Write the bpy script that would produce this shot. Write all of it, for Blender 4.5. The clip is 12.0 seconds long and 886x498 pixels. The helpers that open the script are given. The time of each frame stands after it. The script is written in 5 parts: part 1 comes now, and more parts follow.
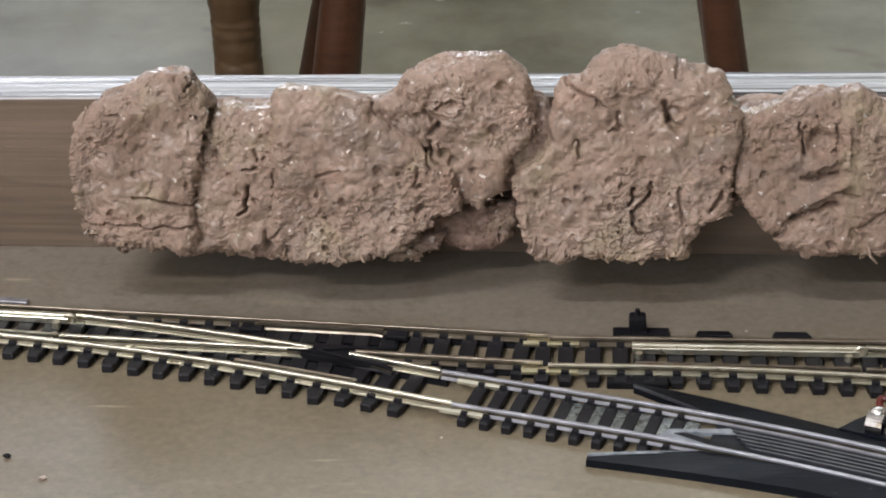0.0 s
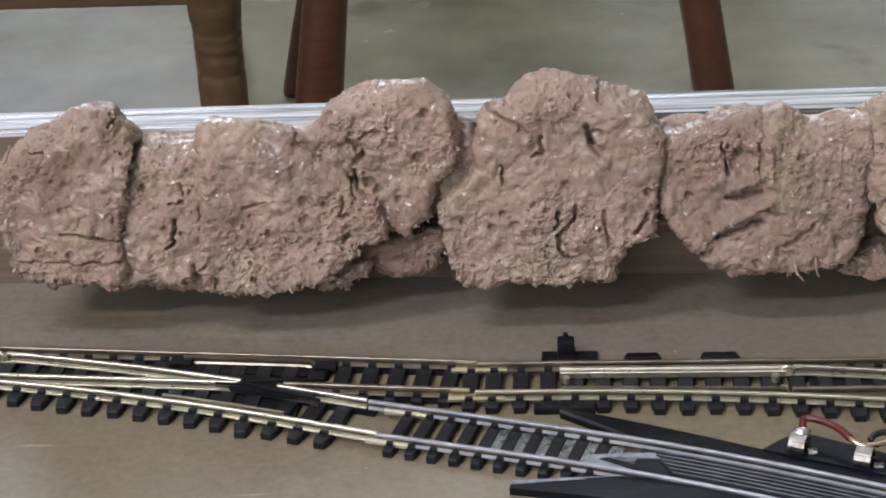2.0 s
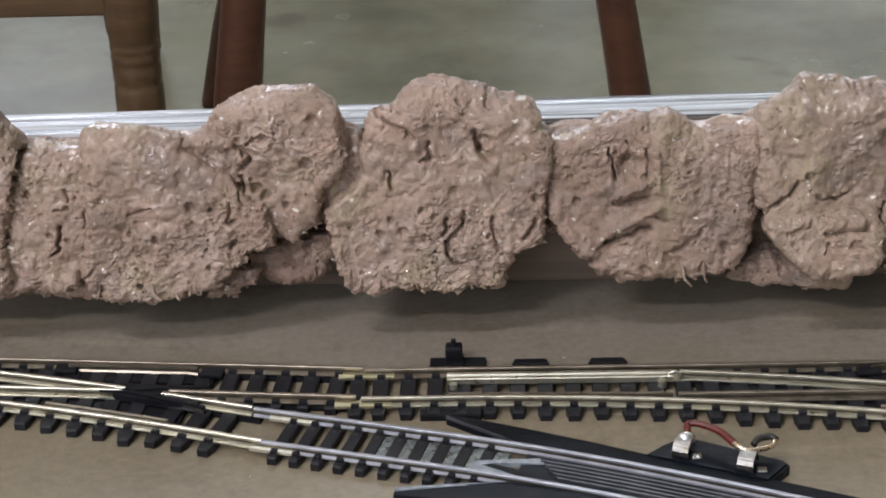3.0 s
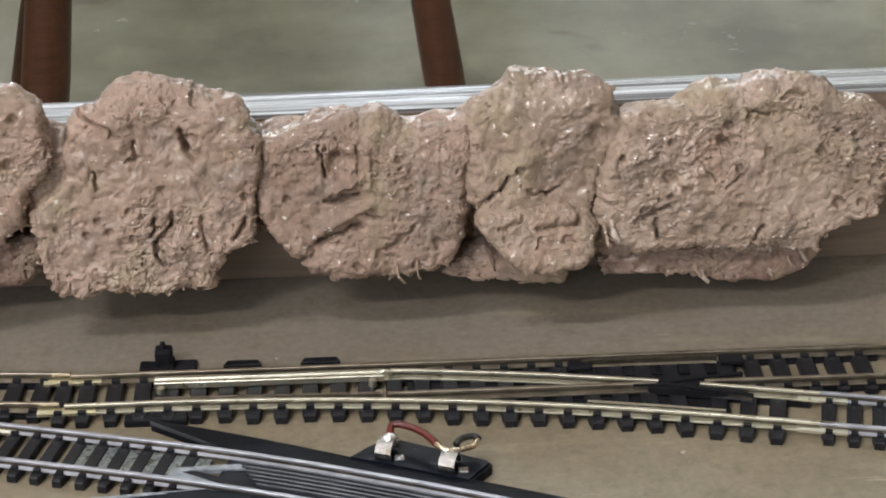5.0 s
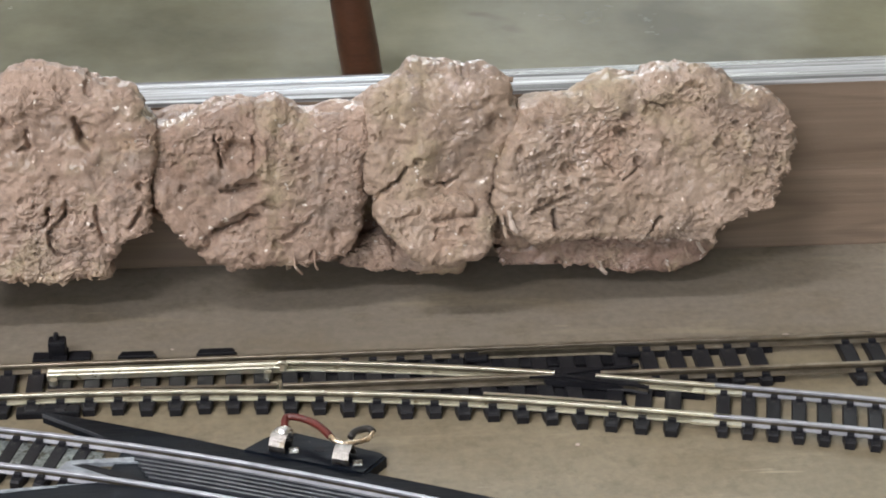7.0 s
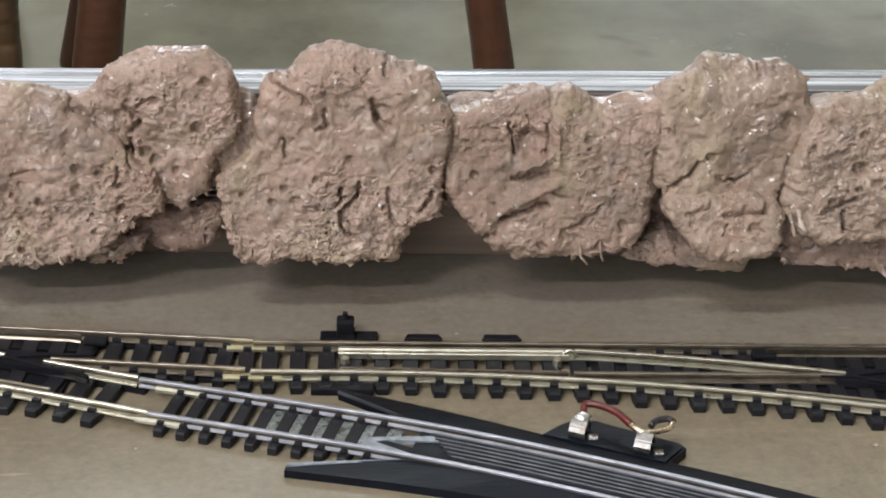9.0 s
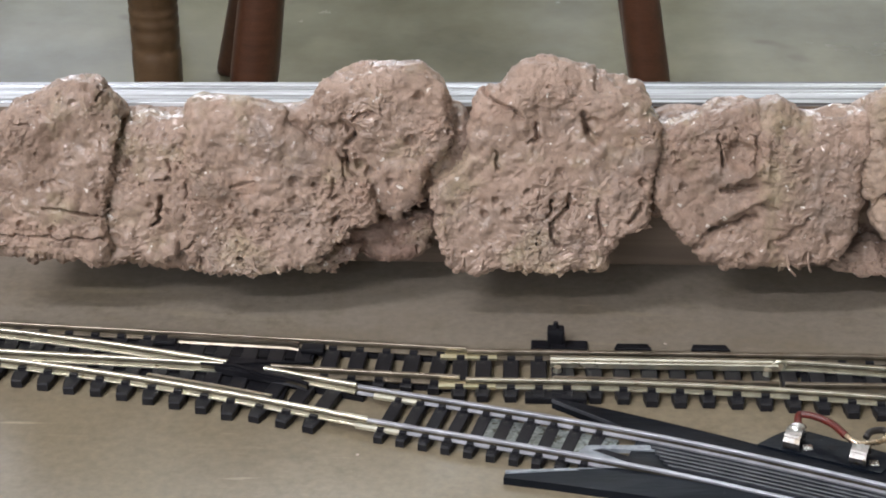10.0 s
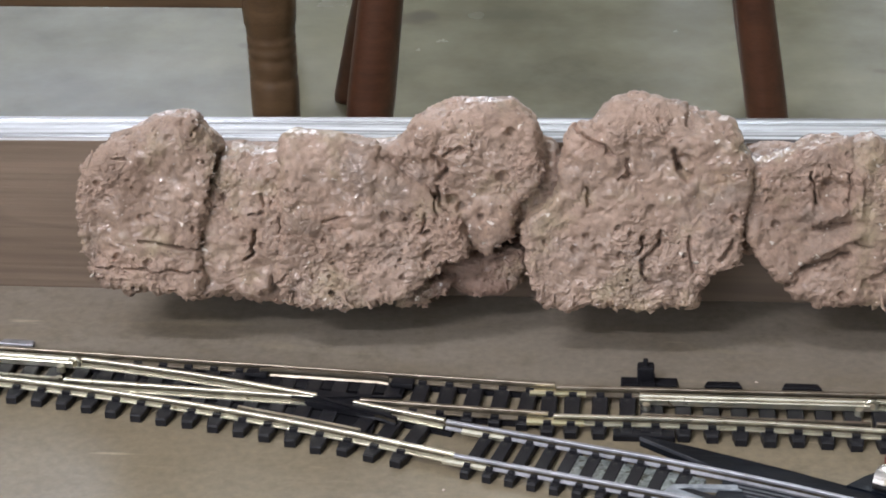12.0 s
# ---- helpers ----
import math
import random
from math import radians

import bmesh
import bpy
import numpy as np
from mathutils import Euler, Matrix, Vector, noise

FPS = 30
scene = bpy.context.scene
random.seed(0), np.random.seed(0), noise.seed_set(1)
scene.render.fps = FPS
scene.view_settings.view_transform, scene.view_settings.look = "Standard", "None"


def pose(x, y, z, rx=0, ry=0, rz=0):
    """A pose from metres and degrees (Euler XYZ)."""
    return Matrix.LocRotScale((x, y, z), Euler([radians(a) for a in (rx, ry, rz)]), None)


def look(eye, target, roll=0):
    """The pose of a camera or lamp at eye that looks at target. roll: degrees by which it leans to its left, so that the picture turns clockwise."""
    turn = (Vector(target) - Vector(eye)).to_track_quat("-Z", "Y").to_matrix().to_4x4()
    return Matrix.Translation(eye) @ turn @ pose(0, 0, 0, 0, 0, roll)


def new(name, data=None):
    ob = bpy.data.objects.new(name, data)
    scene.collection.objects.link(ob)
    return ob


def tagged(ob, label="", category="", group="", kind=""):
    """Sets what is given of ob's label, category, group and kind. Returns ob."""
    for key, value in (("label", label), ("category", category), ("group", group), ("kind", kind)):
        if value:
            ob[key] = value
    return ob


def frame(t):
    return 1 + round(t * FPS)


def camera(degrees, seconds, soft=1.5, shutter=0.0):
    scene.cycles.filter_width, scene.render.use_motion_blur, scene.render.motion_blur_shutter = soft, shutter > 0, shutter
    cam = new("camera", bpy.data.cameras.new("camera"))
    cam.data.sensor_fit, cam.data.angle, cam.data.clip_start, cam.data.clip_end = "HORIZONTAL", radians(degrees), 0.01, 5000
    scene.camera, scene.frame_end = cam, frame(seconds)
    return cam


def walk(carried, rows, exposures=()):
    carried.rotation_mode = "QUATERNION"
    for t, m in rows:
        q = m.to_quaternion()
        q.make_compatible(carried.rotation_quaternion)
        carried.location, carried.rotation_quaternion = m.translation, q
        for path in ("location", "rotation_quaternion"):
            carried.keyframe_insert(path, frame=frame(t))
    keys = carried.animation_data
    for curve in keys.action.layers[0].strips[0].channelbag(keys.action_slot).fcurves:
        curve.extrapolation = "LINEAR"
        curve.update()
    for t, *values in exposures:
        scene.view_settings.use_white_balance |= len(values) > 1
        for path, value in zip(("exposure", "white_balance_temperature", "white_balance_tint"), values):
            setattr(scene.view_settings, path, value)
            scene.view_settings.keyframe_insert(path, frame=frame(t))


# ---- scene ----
cam = camera(25.00, 12.0, soft=1.85)
PATH = [
    (0, (-0.00690, -0.30820, 0.18422), (-0.04469, 0.13307, -0.04784), -1.648),
    (0.5, (-0.00761, -0.30797, 0.18678), (-0.04547, 0.13231, -0.04714), -1.717),
    (1, (-0.00500, -0.30706, 0.18828), (-0.04826, 0.13262, -0.04584), -2.557),
    (1.5, (0.00233, -0.30544, 0.18901), (-0.04654, 0.13414, -0.04419), -3.468),
    (2, (0.00710, -0.30531, 0.18794), (-0.03146, 0.13620, -0.04353), -3.241),
    (2.5, (0.01312, -0.30406, 0.18781), (-0.01943, 0.13793, -0.04367), -3.226),
    (2.7, (0.01344, -0.30439, 0.18541), (-0.01435, 0.13946, -0.04311), -2.784),
    (4.3, (0.02913, -0.29966, 0.18948), (0.03510, 0.14102, -0.04666), -1.456),
    (4.5, (0.03309, -0.29919, 0.18723), (0.04206, 0.14235, -0.04721), -1.297),
    (5, (0.03756, -0.29788, 0.18731), (0.05700, 0.14217, -0.04928), -0.852),
    (5.5, (0.04144, -0.29684, 0.18741), (0.06747, 0.14179, -0.05120), -0.462),
    (6, (0.04398, -0.29613, 0.18761), (0.07635, 0.14153, -0.05198), -0.067),
    (6.5, (0.04404, -0.29634, 0.18795), (0.08171, 0.14065, -0.05209), 0.305),
    (6.7, (0.04465, -0.29591, 0.18920), (0.08342, 0.14012, -0.05240), 0.406),
    (8.3, (0.01265, -0.29692, 0.18174), (0.04398, 0.14205, -0.05559), 1.934),
    (8.5, (0.01347, -0.29605, 0.18273), (0.03914, 0.14295, -0.05523), 1.720),
    (9, (0.00603, -0.29732, 0.18260), (0.02326, 0.14311, -0.05345), 1.590),
    (9.5, (0.00002, -0.29878, 0.18539), (-0.00357, 0.14161, -0.05135), 0.372),
    (10, (-0.00659, -0.30206, 0.18637), (-0.02446, 0.13864, -0.04913), -0.387),
    (10.5, (-0.01299, -0.30472, 0.18677), (-0.04370, 0.13614, -0.04710), -0.833),
    (11, (-0.01167, -0.30348, 0.18776), (-0.04833, 0.13790, -0.04427), -1.031),
    (11.5, (-0.00788, -0.30244, 0.18722), (-0.04956, 0.13948, -0.04293), -1.296),
    (12, (-0.00119, -0.30189, 0.18820), (-0.04914, 0.13995, -0.04089), -1.754),
]
walk(cam, [(t, look(eye, target, roll)) for t, eye, target, roll in PATH], exposures=[(0, -0.43, 6530, 12), (1, -0.41, 6280, 13), (2.5, -0.41, 6240, 13), (4.5, -0.34, 6480, 10), (5.5, -0.11, 6520, 10), (6.5, -0.05, 6500, 10), (8.5, -0.16, 6420, 10), (9.5, -0.20, 6390, 11), (12, -0.20, 6240, 12)])

# ---- light ----
FLOOR = -61.5  # the room's floor, in centimetres below the layout board's top
world = bpy.data.worlds.new("daylight")
scene.world = world
world.use_nodes = True
wn = world.node_tree
sky = wn.nodes.new("ShaderNodeTexSky")
sky.sky_type, sky.sun_disc = "NISHITA", False
sky.sun_elevation, sky.sun_rotation = radians(38), radians(200)
wn.links.new(sky.outputs[0], wn.nodes["Background"].inputs[0])
wn.nodes["Background"].inputs[1].default_value = 0.12
scene.view_settings.exposure = 0.0


def area_lamp(name, m, sx, sy, watts, colour):
    data = bpy.data.lights.new(name, "AREA")
    data.shape, data.size, data.size_y, data.energy, data.color = "RECTANGLE", sx, sy, watts, colour
    ob = new(name, data)
    ob.matrix_world = m
    return ob


CEILING_Z = 3.50
LAMP_Z = 2.60
# daylight through the far wall's tall panes and an added window behind the camera, and two unseen hanging fittings
area_lamp("window_light", look((-1.25, 3.93, 0.95), (-1.25, 0, 0.1)), 0.8, 3.0, 84, (0.85, 0.90, 1.0))
area_lamp("window_light", look((-0.365, 3.93, 1.95), (-0.365, 0, 0.1)), 0.64, 2.6, 44, (0.95, 0.97, 0.96))
area_lamp("window_light", look((0.11, 3.93, 1.35), (0.11, 0, 0.1)), 0.16, 3.8, 46, (0.76, 0.88, 1.0))
area_lamp("window_light", look((0.85, 3.93, 1.35), (0.85, 0, 0.1)), 0.8, 3.8, 46, (0.90, 0.97, 0.90))
# front fill: this window is added, out of view
area_lamp("window_light", look((-1.1, -3.28, 1.40), (-1.1, 0, 0.7)), 1.2, 1.5, 45, (0.91, 0.955, 1.0))
# main light from the front left, from fittings out of view
area_lamp("ceiling_lamp", look((-1.2, -0.70, LAMP_Z - 0.09), (-1.2, -0.70, 0)), 1.15, 0.26, 42, (1.0, 0.97, 1.0))
area_lamp("ceiling_lamp", look((-1.6, -2.30, LAMP_Z - 0.09), (-1.6, -2.30, 0)), 1.15, 0.26, 96, (1.0, 0.97, 1.0))


# ---- materials ----
def nodes(name):
    m = bpy.data.materials.new(name)
    m.use_nodes = True
    t = m.node_tree
    return m, t, t.nodes["Principled BSDF"]


def noise_tex(t, scale, detail=6.0, rough=0.6, stretch=(1, 1, 1), kind="ShaderNodeTexNoise"):
    co = t.nodes.new("ShaderNodeTexCoord")
    mp = t.nodes.new("ShaderNodeMapping")
    mp.inputs["Scale"].default_value = stretch
    t.links.new(co.outputs["Object"], mp.inputs["Vector"])
    n = t.nodes.new(kind)
    n.inputs["Scale"].default_value = scale
    if kind == "ShaderNodeTexNoise":
        n.inputs["Detail"].default_value, n.inputs["Roughness"].default_value = detail, rough
    t.links.new(mp.outputs[0], n.inputs["Vector"])
    return n


def ramp(t, source, stops):
    r = t.nodes.new("ShaderNodeValToRGB")
    el = r.color_ramp.elements
    while len(el) < len(stops):
        el.new(0.5)
    for e, (p, c) in zip(el, stops):
        e.position, e.color = p, (*c, 1) if len(c) == 3 else c
    t.links.new(source, r.inputs[0])
    return r


def blend(t, fac, a, b, mode="MIX"):
    m = t.nodes.new("ShaderNodeMix")
    m.data_type, m.blend_type = "RGBA", mode
    for sock, v in ((m.inputs[0], fac), (m.inputs[6], a), (m.inputs[7], b)):
        if hasattr(v, "is_linked"):
            t.links.new(v, sock)
        else:
            sock.default_value = v if isinstance(v, float) else (*v, 1)
    return m.outputs[2]


def bump(t, bsdf, height, strength, distance, under=None):
    b = t.nodes.new("ShaderNodeBump")
    b.inputs["Strength"].default_value, b.inputs["Distance"].default_value = strength, distance
    t.links.new(height, b.inputs["Height"])
    if under:
        t.links.new(under.outputs[0], b.inputs["Normal"])
    t.links.new(b.outputs[0], bsdf.inputs["Normal"])
    return b


def grey(v):
    return (v, v, v)


def surface(name, a, b, scale, rough=(0.4, 0.6), metal=0.0, bump_scale=None, bump_depth=0.0001, stretch=(1, 1, 1), spots=None, gloss=0.5):
    """A plain surface in two tones, with its own roughness range, fine relief and optional flecks."""
    m, t, s = nodes(name)
    n = noise_tex(t, scale, stretch=stretch)
    col = ramp(t, n.outputs[0], [(0.32, a), (0.68, b)]).outputs[0]
    if spots:
        colour, size, amount = spots
        f = noise_tex(t, size, 3.0)
        mask = ramp(t, f.outputs[0], [(amount, grey(0)), (amount + 0.05, grey(1))])
        col = blend(t, mask.outputs[0], col, colour)
    t.links.new(col, s.inputs["Base Color"])
    g = noise_tex(t, scale * 2.3, stretch=stretch)
    t.links.new(ramp(t, g.outputs[0], [(0.3, grey(rough[0])), (0.7, grey(rough[1]))]).outputs[0], s.inputs["Roughness"])
    s.inputs["Metallic"].default_value = metal
    s.inputs["Specular IOR Level"].default_value = gloss
    if bump_scale:
        bump(t, s, noise_tex(t, bump_scale, 5.0, stretch=stretch).outputs[0], 0.6, bump_depth)
    return m


def plaster_material(name, dark, mid, pale, rosy):
    """Painted plaster in a brown wash: ochre and rosy patches, pale flecks, wet-looking gloss in patches."""
    m, t, s = nodes(name)
    wash = ramp(t, noise_tex(t, 62, 5.0).outputs[0], [(0.30, dark), (0.52, mid), (0.72, pale)]).outputs[0]
    ochre = ramp(t, noise_tex(t, 85, 4.0).outputs[0], [(0.53, grey(0)), (0.68, grey(0.8))]).outputs[0]
    col = blend(t, ochre, wash, (0.345, 0.275, 0.180))
    rose = ramp(t, noise_tex(t, 48, 4.0).outputs[0], [(0.56, grey(0)), (0.68, grey(rosy))]).outputs[0]
    col = blend(t, rose, col, (0.385, 0.232, 0.165))
    ash = ramp(t, noise_tex(t, 110, 5.0).outputs[0], [(0.52, grey(0)), (0.68, grey(0.8))]).outputs[0]
    col = blend(t, ash, col, (0.21, 0.155, 0.122))
    grain = ramp(t, noise_tex(t, 900, 6.0, 0.7).outputs[0], [(0.32, grey(0.66)), (0.60, grey(1.1))]).outputs[0]
    col = blend(t, 0.7, col, grain, "MULTIPLY")
    fleck = ramp(t, noise_tex(t, 560, 3.0).outputs[0], [(0.675, grey(0)), (0.72, grey(0.8))]).outputs[0]
    col = blend(t, fleck, col, (0.80, 0.74, 0.67))
    speck = ramp(t, noise_tex(t, 700, 2.0, 0.6, (1.3, 1, 1)).outputs[0], [(0.27, grey(0.75)), (0.33, grey(0))]).outputs[0]
    col = blend(t, speck, col, (0.12, 0.085, 0.06))
    t.links.new(col, s.inputs["Base Color"])
    t.links.new(ramp(t, noise_tex(t, 130, 5.0).outputs[0], [(0.36, grey(0.48)), (0.62, grey(0.82))]).outputs[0], s.inputs["Roughness"])
    t.links.new(ramp(t, noise_tex(t, 75, 4.0).outputs[0], [(0.42, grey(0.08)), (0.58, grey(0.95))]).outputs[0], s.inputs["Coat Weight"])
    s.inputs["Coat Roughness"].default_value = 0.10
    low = bump(t, s, noise_tex(t, 420, 7.0, 0.7).outputs[0], 0.8, 0.0004)
    bump(t, s, noise_tex(t, 1900, 4.0, 0.7).outputs[0], 0.6, 0.0002, low)
    return m


def wood_material(name, dark, light, rough, gain=1.0, layer=0.0, lines=0.0):
    """Stained wood along x: broad tone, fibres, and wandering growth lines where asked for."""
    m, t, s = nodes(name)
    rings = noise_tex(t, 18, 6.0, 0.6, (0.32, 4.5, 4.5))
    col = ramp(t, rings.outputs[0], [(0.30, dark), (0.5, tuple((d + e) / 2 for d, e in zip(dark, light))), (0.72, light)]).outputs[0]
    fibre = ramp(t, noise_tex(t, 160, 4.0, 0.6, (0.06, 5, 5)).outputs[0], [(0.3, grey(0.78)), (0.7, grey(1.12))]).outputs[0]
    col = blend(t, 0.8, col, fibre, "MULTIPLY")
    if lines:
        wide = t.nodes.new("ShaderNodeMath")
        wide.operation = "MULTIPLY"
        t.links.new(noise_tex(t, 14, 2.0, 0.4, (0.35, 1, 3.2)).outputs[0], wide.inputs[0])
        wide.inputs[1].default_value = 75.0
        wave = t.nodes.new("ShaderNodeMath")
        wave.operation = "SINE"
        t.links.new(wide.outputs[0], wave.inputs[0])
        thin = ramp(t, wave.outputs[0], [(0.55, grey(0)), (0.98, grey(lines))]).outputs[0]
        col = blend(t, thin, col, tuple(v * 0.5 for v in dark))
    t.links.new(col, s.inputs["Base Color"])
    t.links.new(ramp(t, noise_tex(t, 60, 4.0, 0.6, (0.2, 4, 4)).outputs[0], [(0.3, grey(rough[0])), (0.7, grey(rough[1]))]).outputs[0], s.inputs["Roughness"])
    s.inputs["Coat Weight"].default_value, s.inputs["Coat Roughness"].default_value = layer, 0.25
    bump(t, s, noise_tex(t, 170, 4.0, 0.6, (0.05, 5, 5)).outputs[0], 0.5 * gain, 0.0003)
    return m


def board_material():
    """The layout board: tan-brown paint over hardboard, rubbed and blotched, with a soft sheen."""
    m, t, s = nodes("painted_board")
    base = ramp(t, noise_tex(t, 14, 5.0).outputs[0], [(0.3, (0.188, 0.156, 0.104)), (0.7, (0.252, 0.210, 0.142))]).outputs[0]
    # greyed behind the track: how the light differs there is put into the paint
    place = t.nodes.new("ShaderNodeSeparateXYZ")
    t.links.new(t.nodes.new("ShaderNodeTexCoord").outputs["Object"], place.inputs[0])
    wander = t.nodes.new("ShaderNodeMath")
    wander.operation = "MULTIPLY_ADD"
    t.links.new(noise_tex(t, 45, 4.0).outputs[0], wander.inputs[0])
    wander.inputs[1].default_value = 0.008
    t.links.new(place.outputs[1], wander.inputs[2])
    layer = t.nodes.new("ShaderNodeMapRange")
    layer.inputs[1].default_value, layer.inputs[2].default_value = 0.004, 0.016
    t.links.new(wander.outputs[0], layer.inputs[0])
    lit_grey = ramp(t, noise_tex(t, 20, 5.0).outputs[0], [(0.3, (0.200, 0.172, 0.138)), (0.7, (0.246, 0.214, 0.174))]).outputs[0]
    base = blend(t, layer.outputs[0], base, lit_grey)
    stain = ramp(t, noise_tex(t, 42, 7.0, 0.70, (0.6, 1.5, 1)).outputs[0], [(0.48, grey(0)), (0.66, grey(0.5))]).outputs[0]
    col = blend(t, stain, base, (0.165, 0.128, 0.078))
    dust = ramp(t, noise_tex(t, 210, 8.0, 0.75).outputs[0], [(0.50, grey(0)), (0.66, grey(0.55))]).outputs[0]
    zone = ramp(t, noise_tex(t, 26, 3.0, 0.5, (0.6, 1.4, 1)).outputs[0], [(0.40, grey(0)), (0.56, grey(1))]).outputs[0]
    col = blend(t, blend(t, 1.0, dust, zone, "MULTIPLY"), col, (0.130, 0.105, 0.066))
    scuff = ramp(t, noise_tex(t, 65, 6.0, 0.6, (0.30, 2.0, 1)).outputs[0], [(0.57, grey(0)), (0.72, grey(0.6))]).outputs[0]
    col = blend(t, scuff, col, (0.36, 0.31, 0.215))
    mark = ramp(t, noise_tex(t, 120, 3.0, 0.5, (0.30, 2.6, 1)).outputs[0], [(0.68, grey(0)), (0.74, grey(0.7))]).outputs[0]
    col = blend(t, mark, col, (0.42, 0.36, 0.26))
    fine = ramp(t, noise_tex(t, 600, 6.0).outputs[0], [(0.28, grey(0.74)), (0.72, grey(1.14))]).outputs[0]
    col = blend(t, 0.7, col, fine, "MULTIPLY")
    t.links.new(col, s.inputs["Base Color"])
    t.links.new(ramp(t, noise_tex(t, 40, 5.0, 0.6, (0.5, 2, 1)).outputs[0], [(0.3, grey(0.28)), (0.7, grey(0.46))]).outputs[0], s.inputs["Roughness"])
    s.inputs["Specular IOR Level"].default_value = 0.36
    bump(t, s, noise_tex(t, 260, 6.0).outputs[0], 0.5, 0.0002)
    return m


def planed_material():
    """Sealed pine edge: fine lengthwise streaks, some glossy and some dull; the pale ones hold window sheen in their
    colour.
    """
    m, t, s = nodes("planed_pine")
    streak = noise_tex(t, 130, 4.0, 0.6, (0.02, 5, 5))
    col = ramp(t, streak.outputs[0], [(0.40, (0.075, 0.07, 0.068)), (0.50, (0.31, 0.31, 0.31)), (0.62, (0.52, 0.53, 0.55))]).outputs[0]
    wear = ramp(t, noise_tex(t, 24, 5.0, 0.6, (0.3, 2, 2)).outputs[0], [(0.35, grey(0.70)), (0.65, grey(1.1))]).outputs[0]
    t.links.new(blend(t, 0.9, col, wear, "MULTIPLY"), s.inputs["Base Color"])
    t.links.new(ramp(t, noise_tex(t, 110, 4.0, 0.6, (0.03, 5, 5)).outputs[0], [(0.38, grey(0.22)), (0.58, grey(0.58))]).outputs[0], s.inputs["Roughness"])
    bump(t, s, streak.outputs[0], 0.6, 0.0004)
    return m


PLASTER = plaster_material("painted_plaster", (0.252, 0.170, 0.126), (0.338, 0.238, 0.182), (0.416, 0.304, 0.242), 0.40)
TAN_PLASTER = plaster_material("tan_painted_plaster", (0.257, 0.182, 0.133), (0.342, 0.252, 0.190), (0.420, 0.315, 0.250), 0.30)
# rosy plaster; its darker tone carries some shade of the low, recessed lumps
SHADED_PLASTER = plaster_material("rosy_shaded_plaster", (0.245, 0.156, 0.118), (0.297, 0.196, 0.153), (0.340, 0.238, 0.190), 0.55)
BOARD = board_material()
EDGE_FACE = wood_material("stained_pine", (0.150, 0.108, 0.076), (0.250, 0.188, 0.140), (0.34, 0.55), lines=0.25)
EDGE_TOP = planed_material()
BRASSY = surface("nickel_brass", (0.66, 0.64, 0.52), (0.86, 0.84, 0.72), 260, (0.30, 0.46), 1.0, 1800, 0.00004, spots=((0.30, 0.25, 0.16), 420, 0.66))
STEEL = surface("bright_rail", (0.38, 0.39, 0.43), (0.54, 0.55, 0.60), 300, (0.52, 0.68), 1.0, 1800, 0.00003, spots=((0.42, 0.41, 0.40), 420, 0.70))
WEB = surface("dark_rail_metal", (0.09, 0.08, 0.06), (0.19, 0.165, 0.125), 300, (0.5, 0.7), 1.0)
BRASS = surface("yellow_brass", (0.72, 0.65, 0.42), (0.84, 0.79, 0.58), 400, (0.28, 0.42), 1.0)
CLIP = surface("dull_tinned_clip", (0.19, 0.18, 0.17), (0.40, 0.38, 0.36), 700, (0.28, 0.42), 1.0, 900, 0.0002, spots=((0.22, 0.19, 0.15), 600, 0.60))
DULL = surface("tarnished_rail", (0.26, 0.225, 0.175), (0.44, 0.39, 0.32), 260, (0.35, 0.55), 1.0, 1800, 0.00004)
BLACK = surface("black_plastic", (0.005, 0.005, 0.007), (0.013, 0.013, 0.016), 220, (0.46, 0.62), 0.0, 1400, 0.00006, spots=((0.035, 0.032, 0.028), 700, 0.72), gloss=0.18)
# slightly lighter than BLACK: window sheen on the sleeper tops put into the colour
SLEEPER = surface("sheen_black_plastic", (0.006, 0.006, 0.008), (0.016, 0.016, 0.020), 160, (0.40, 0.56), 0.0, 1200, 0.00008, spots=((0.05, 0.046, 0.04), 520, 0.66), gloss=0.30)
RAMP_BLACK = surface("rerailer_plastic", (0.0025, 0.004, 0.007), (0.006, 0.0085, 0.014), 120, (0.34, 0.52), 0.0, 500, 0.00008, stretch=(0.35, 3, 1), spots=((0.04, 0.04, 0.045), 500, 0.68), gloss=0.18)
# lighter than the rerailer plate: reflected glare on the ribs is put into the colour
RIB = surface("glare_plastic", (0.025, 0.028, 0.036), (0.060, 0.064, 0.075), 300, (0.34, 0.5), 0.0, 900, 0.00005)
WORN = surface("rubbed_plastic", (0.15, 0.17, 0.19), (0.34, 0.37, 0.41), 500, (0.3, 0.5), 0.0, 900, 0.00005)
CONTACT = surface("tarnished_contact", (0.15, 0.17, 0.165), (0.44, 0.48, 0.46), 900, (0.30, 0.50), 1.0, 900, 0.0002, spots=((0.12, 0.12, 0.10), 700, 0.56))
SOLDER = surface("solder", (0.66, 0.66, 0.66), (0.86, 0.86, 0.85), 500, (0.12, 0.30), 1.0, 900, 0.0002)
RED = surface("red_insulation", (0.075, 0.010, 0.007), (0.14, 0.018, 0.012), 300, (0.3, 0.45))
BLACK_WIRE = surface("black_insulation", (0.012, 0.011, 0.011), (0.03, 0.025, 0.022), 300, (0.3, 0.45))
COPPER = surface("tinned_copper", (0.62, 0.42, 0.26), (0.80, 0.70, 0.56), 600, (0.2, 0.35), 1.0)
CRUMB = surface("pale_crumbs", (0.40, 0.32, 0.265), (0.55, 0.46, 0.40), 900, (0.5, 0.7))
RED_WOOD = wood_material("red_brown_wood", (0.060, 0.022, 0.012), (0.115, 0.045, 0.024), (0.28, 0.42))
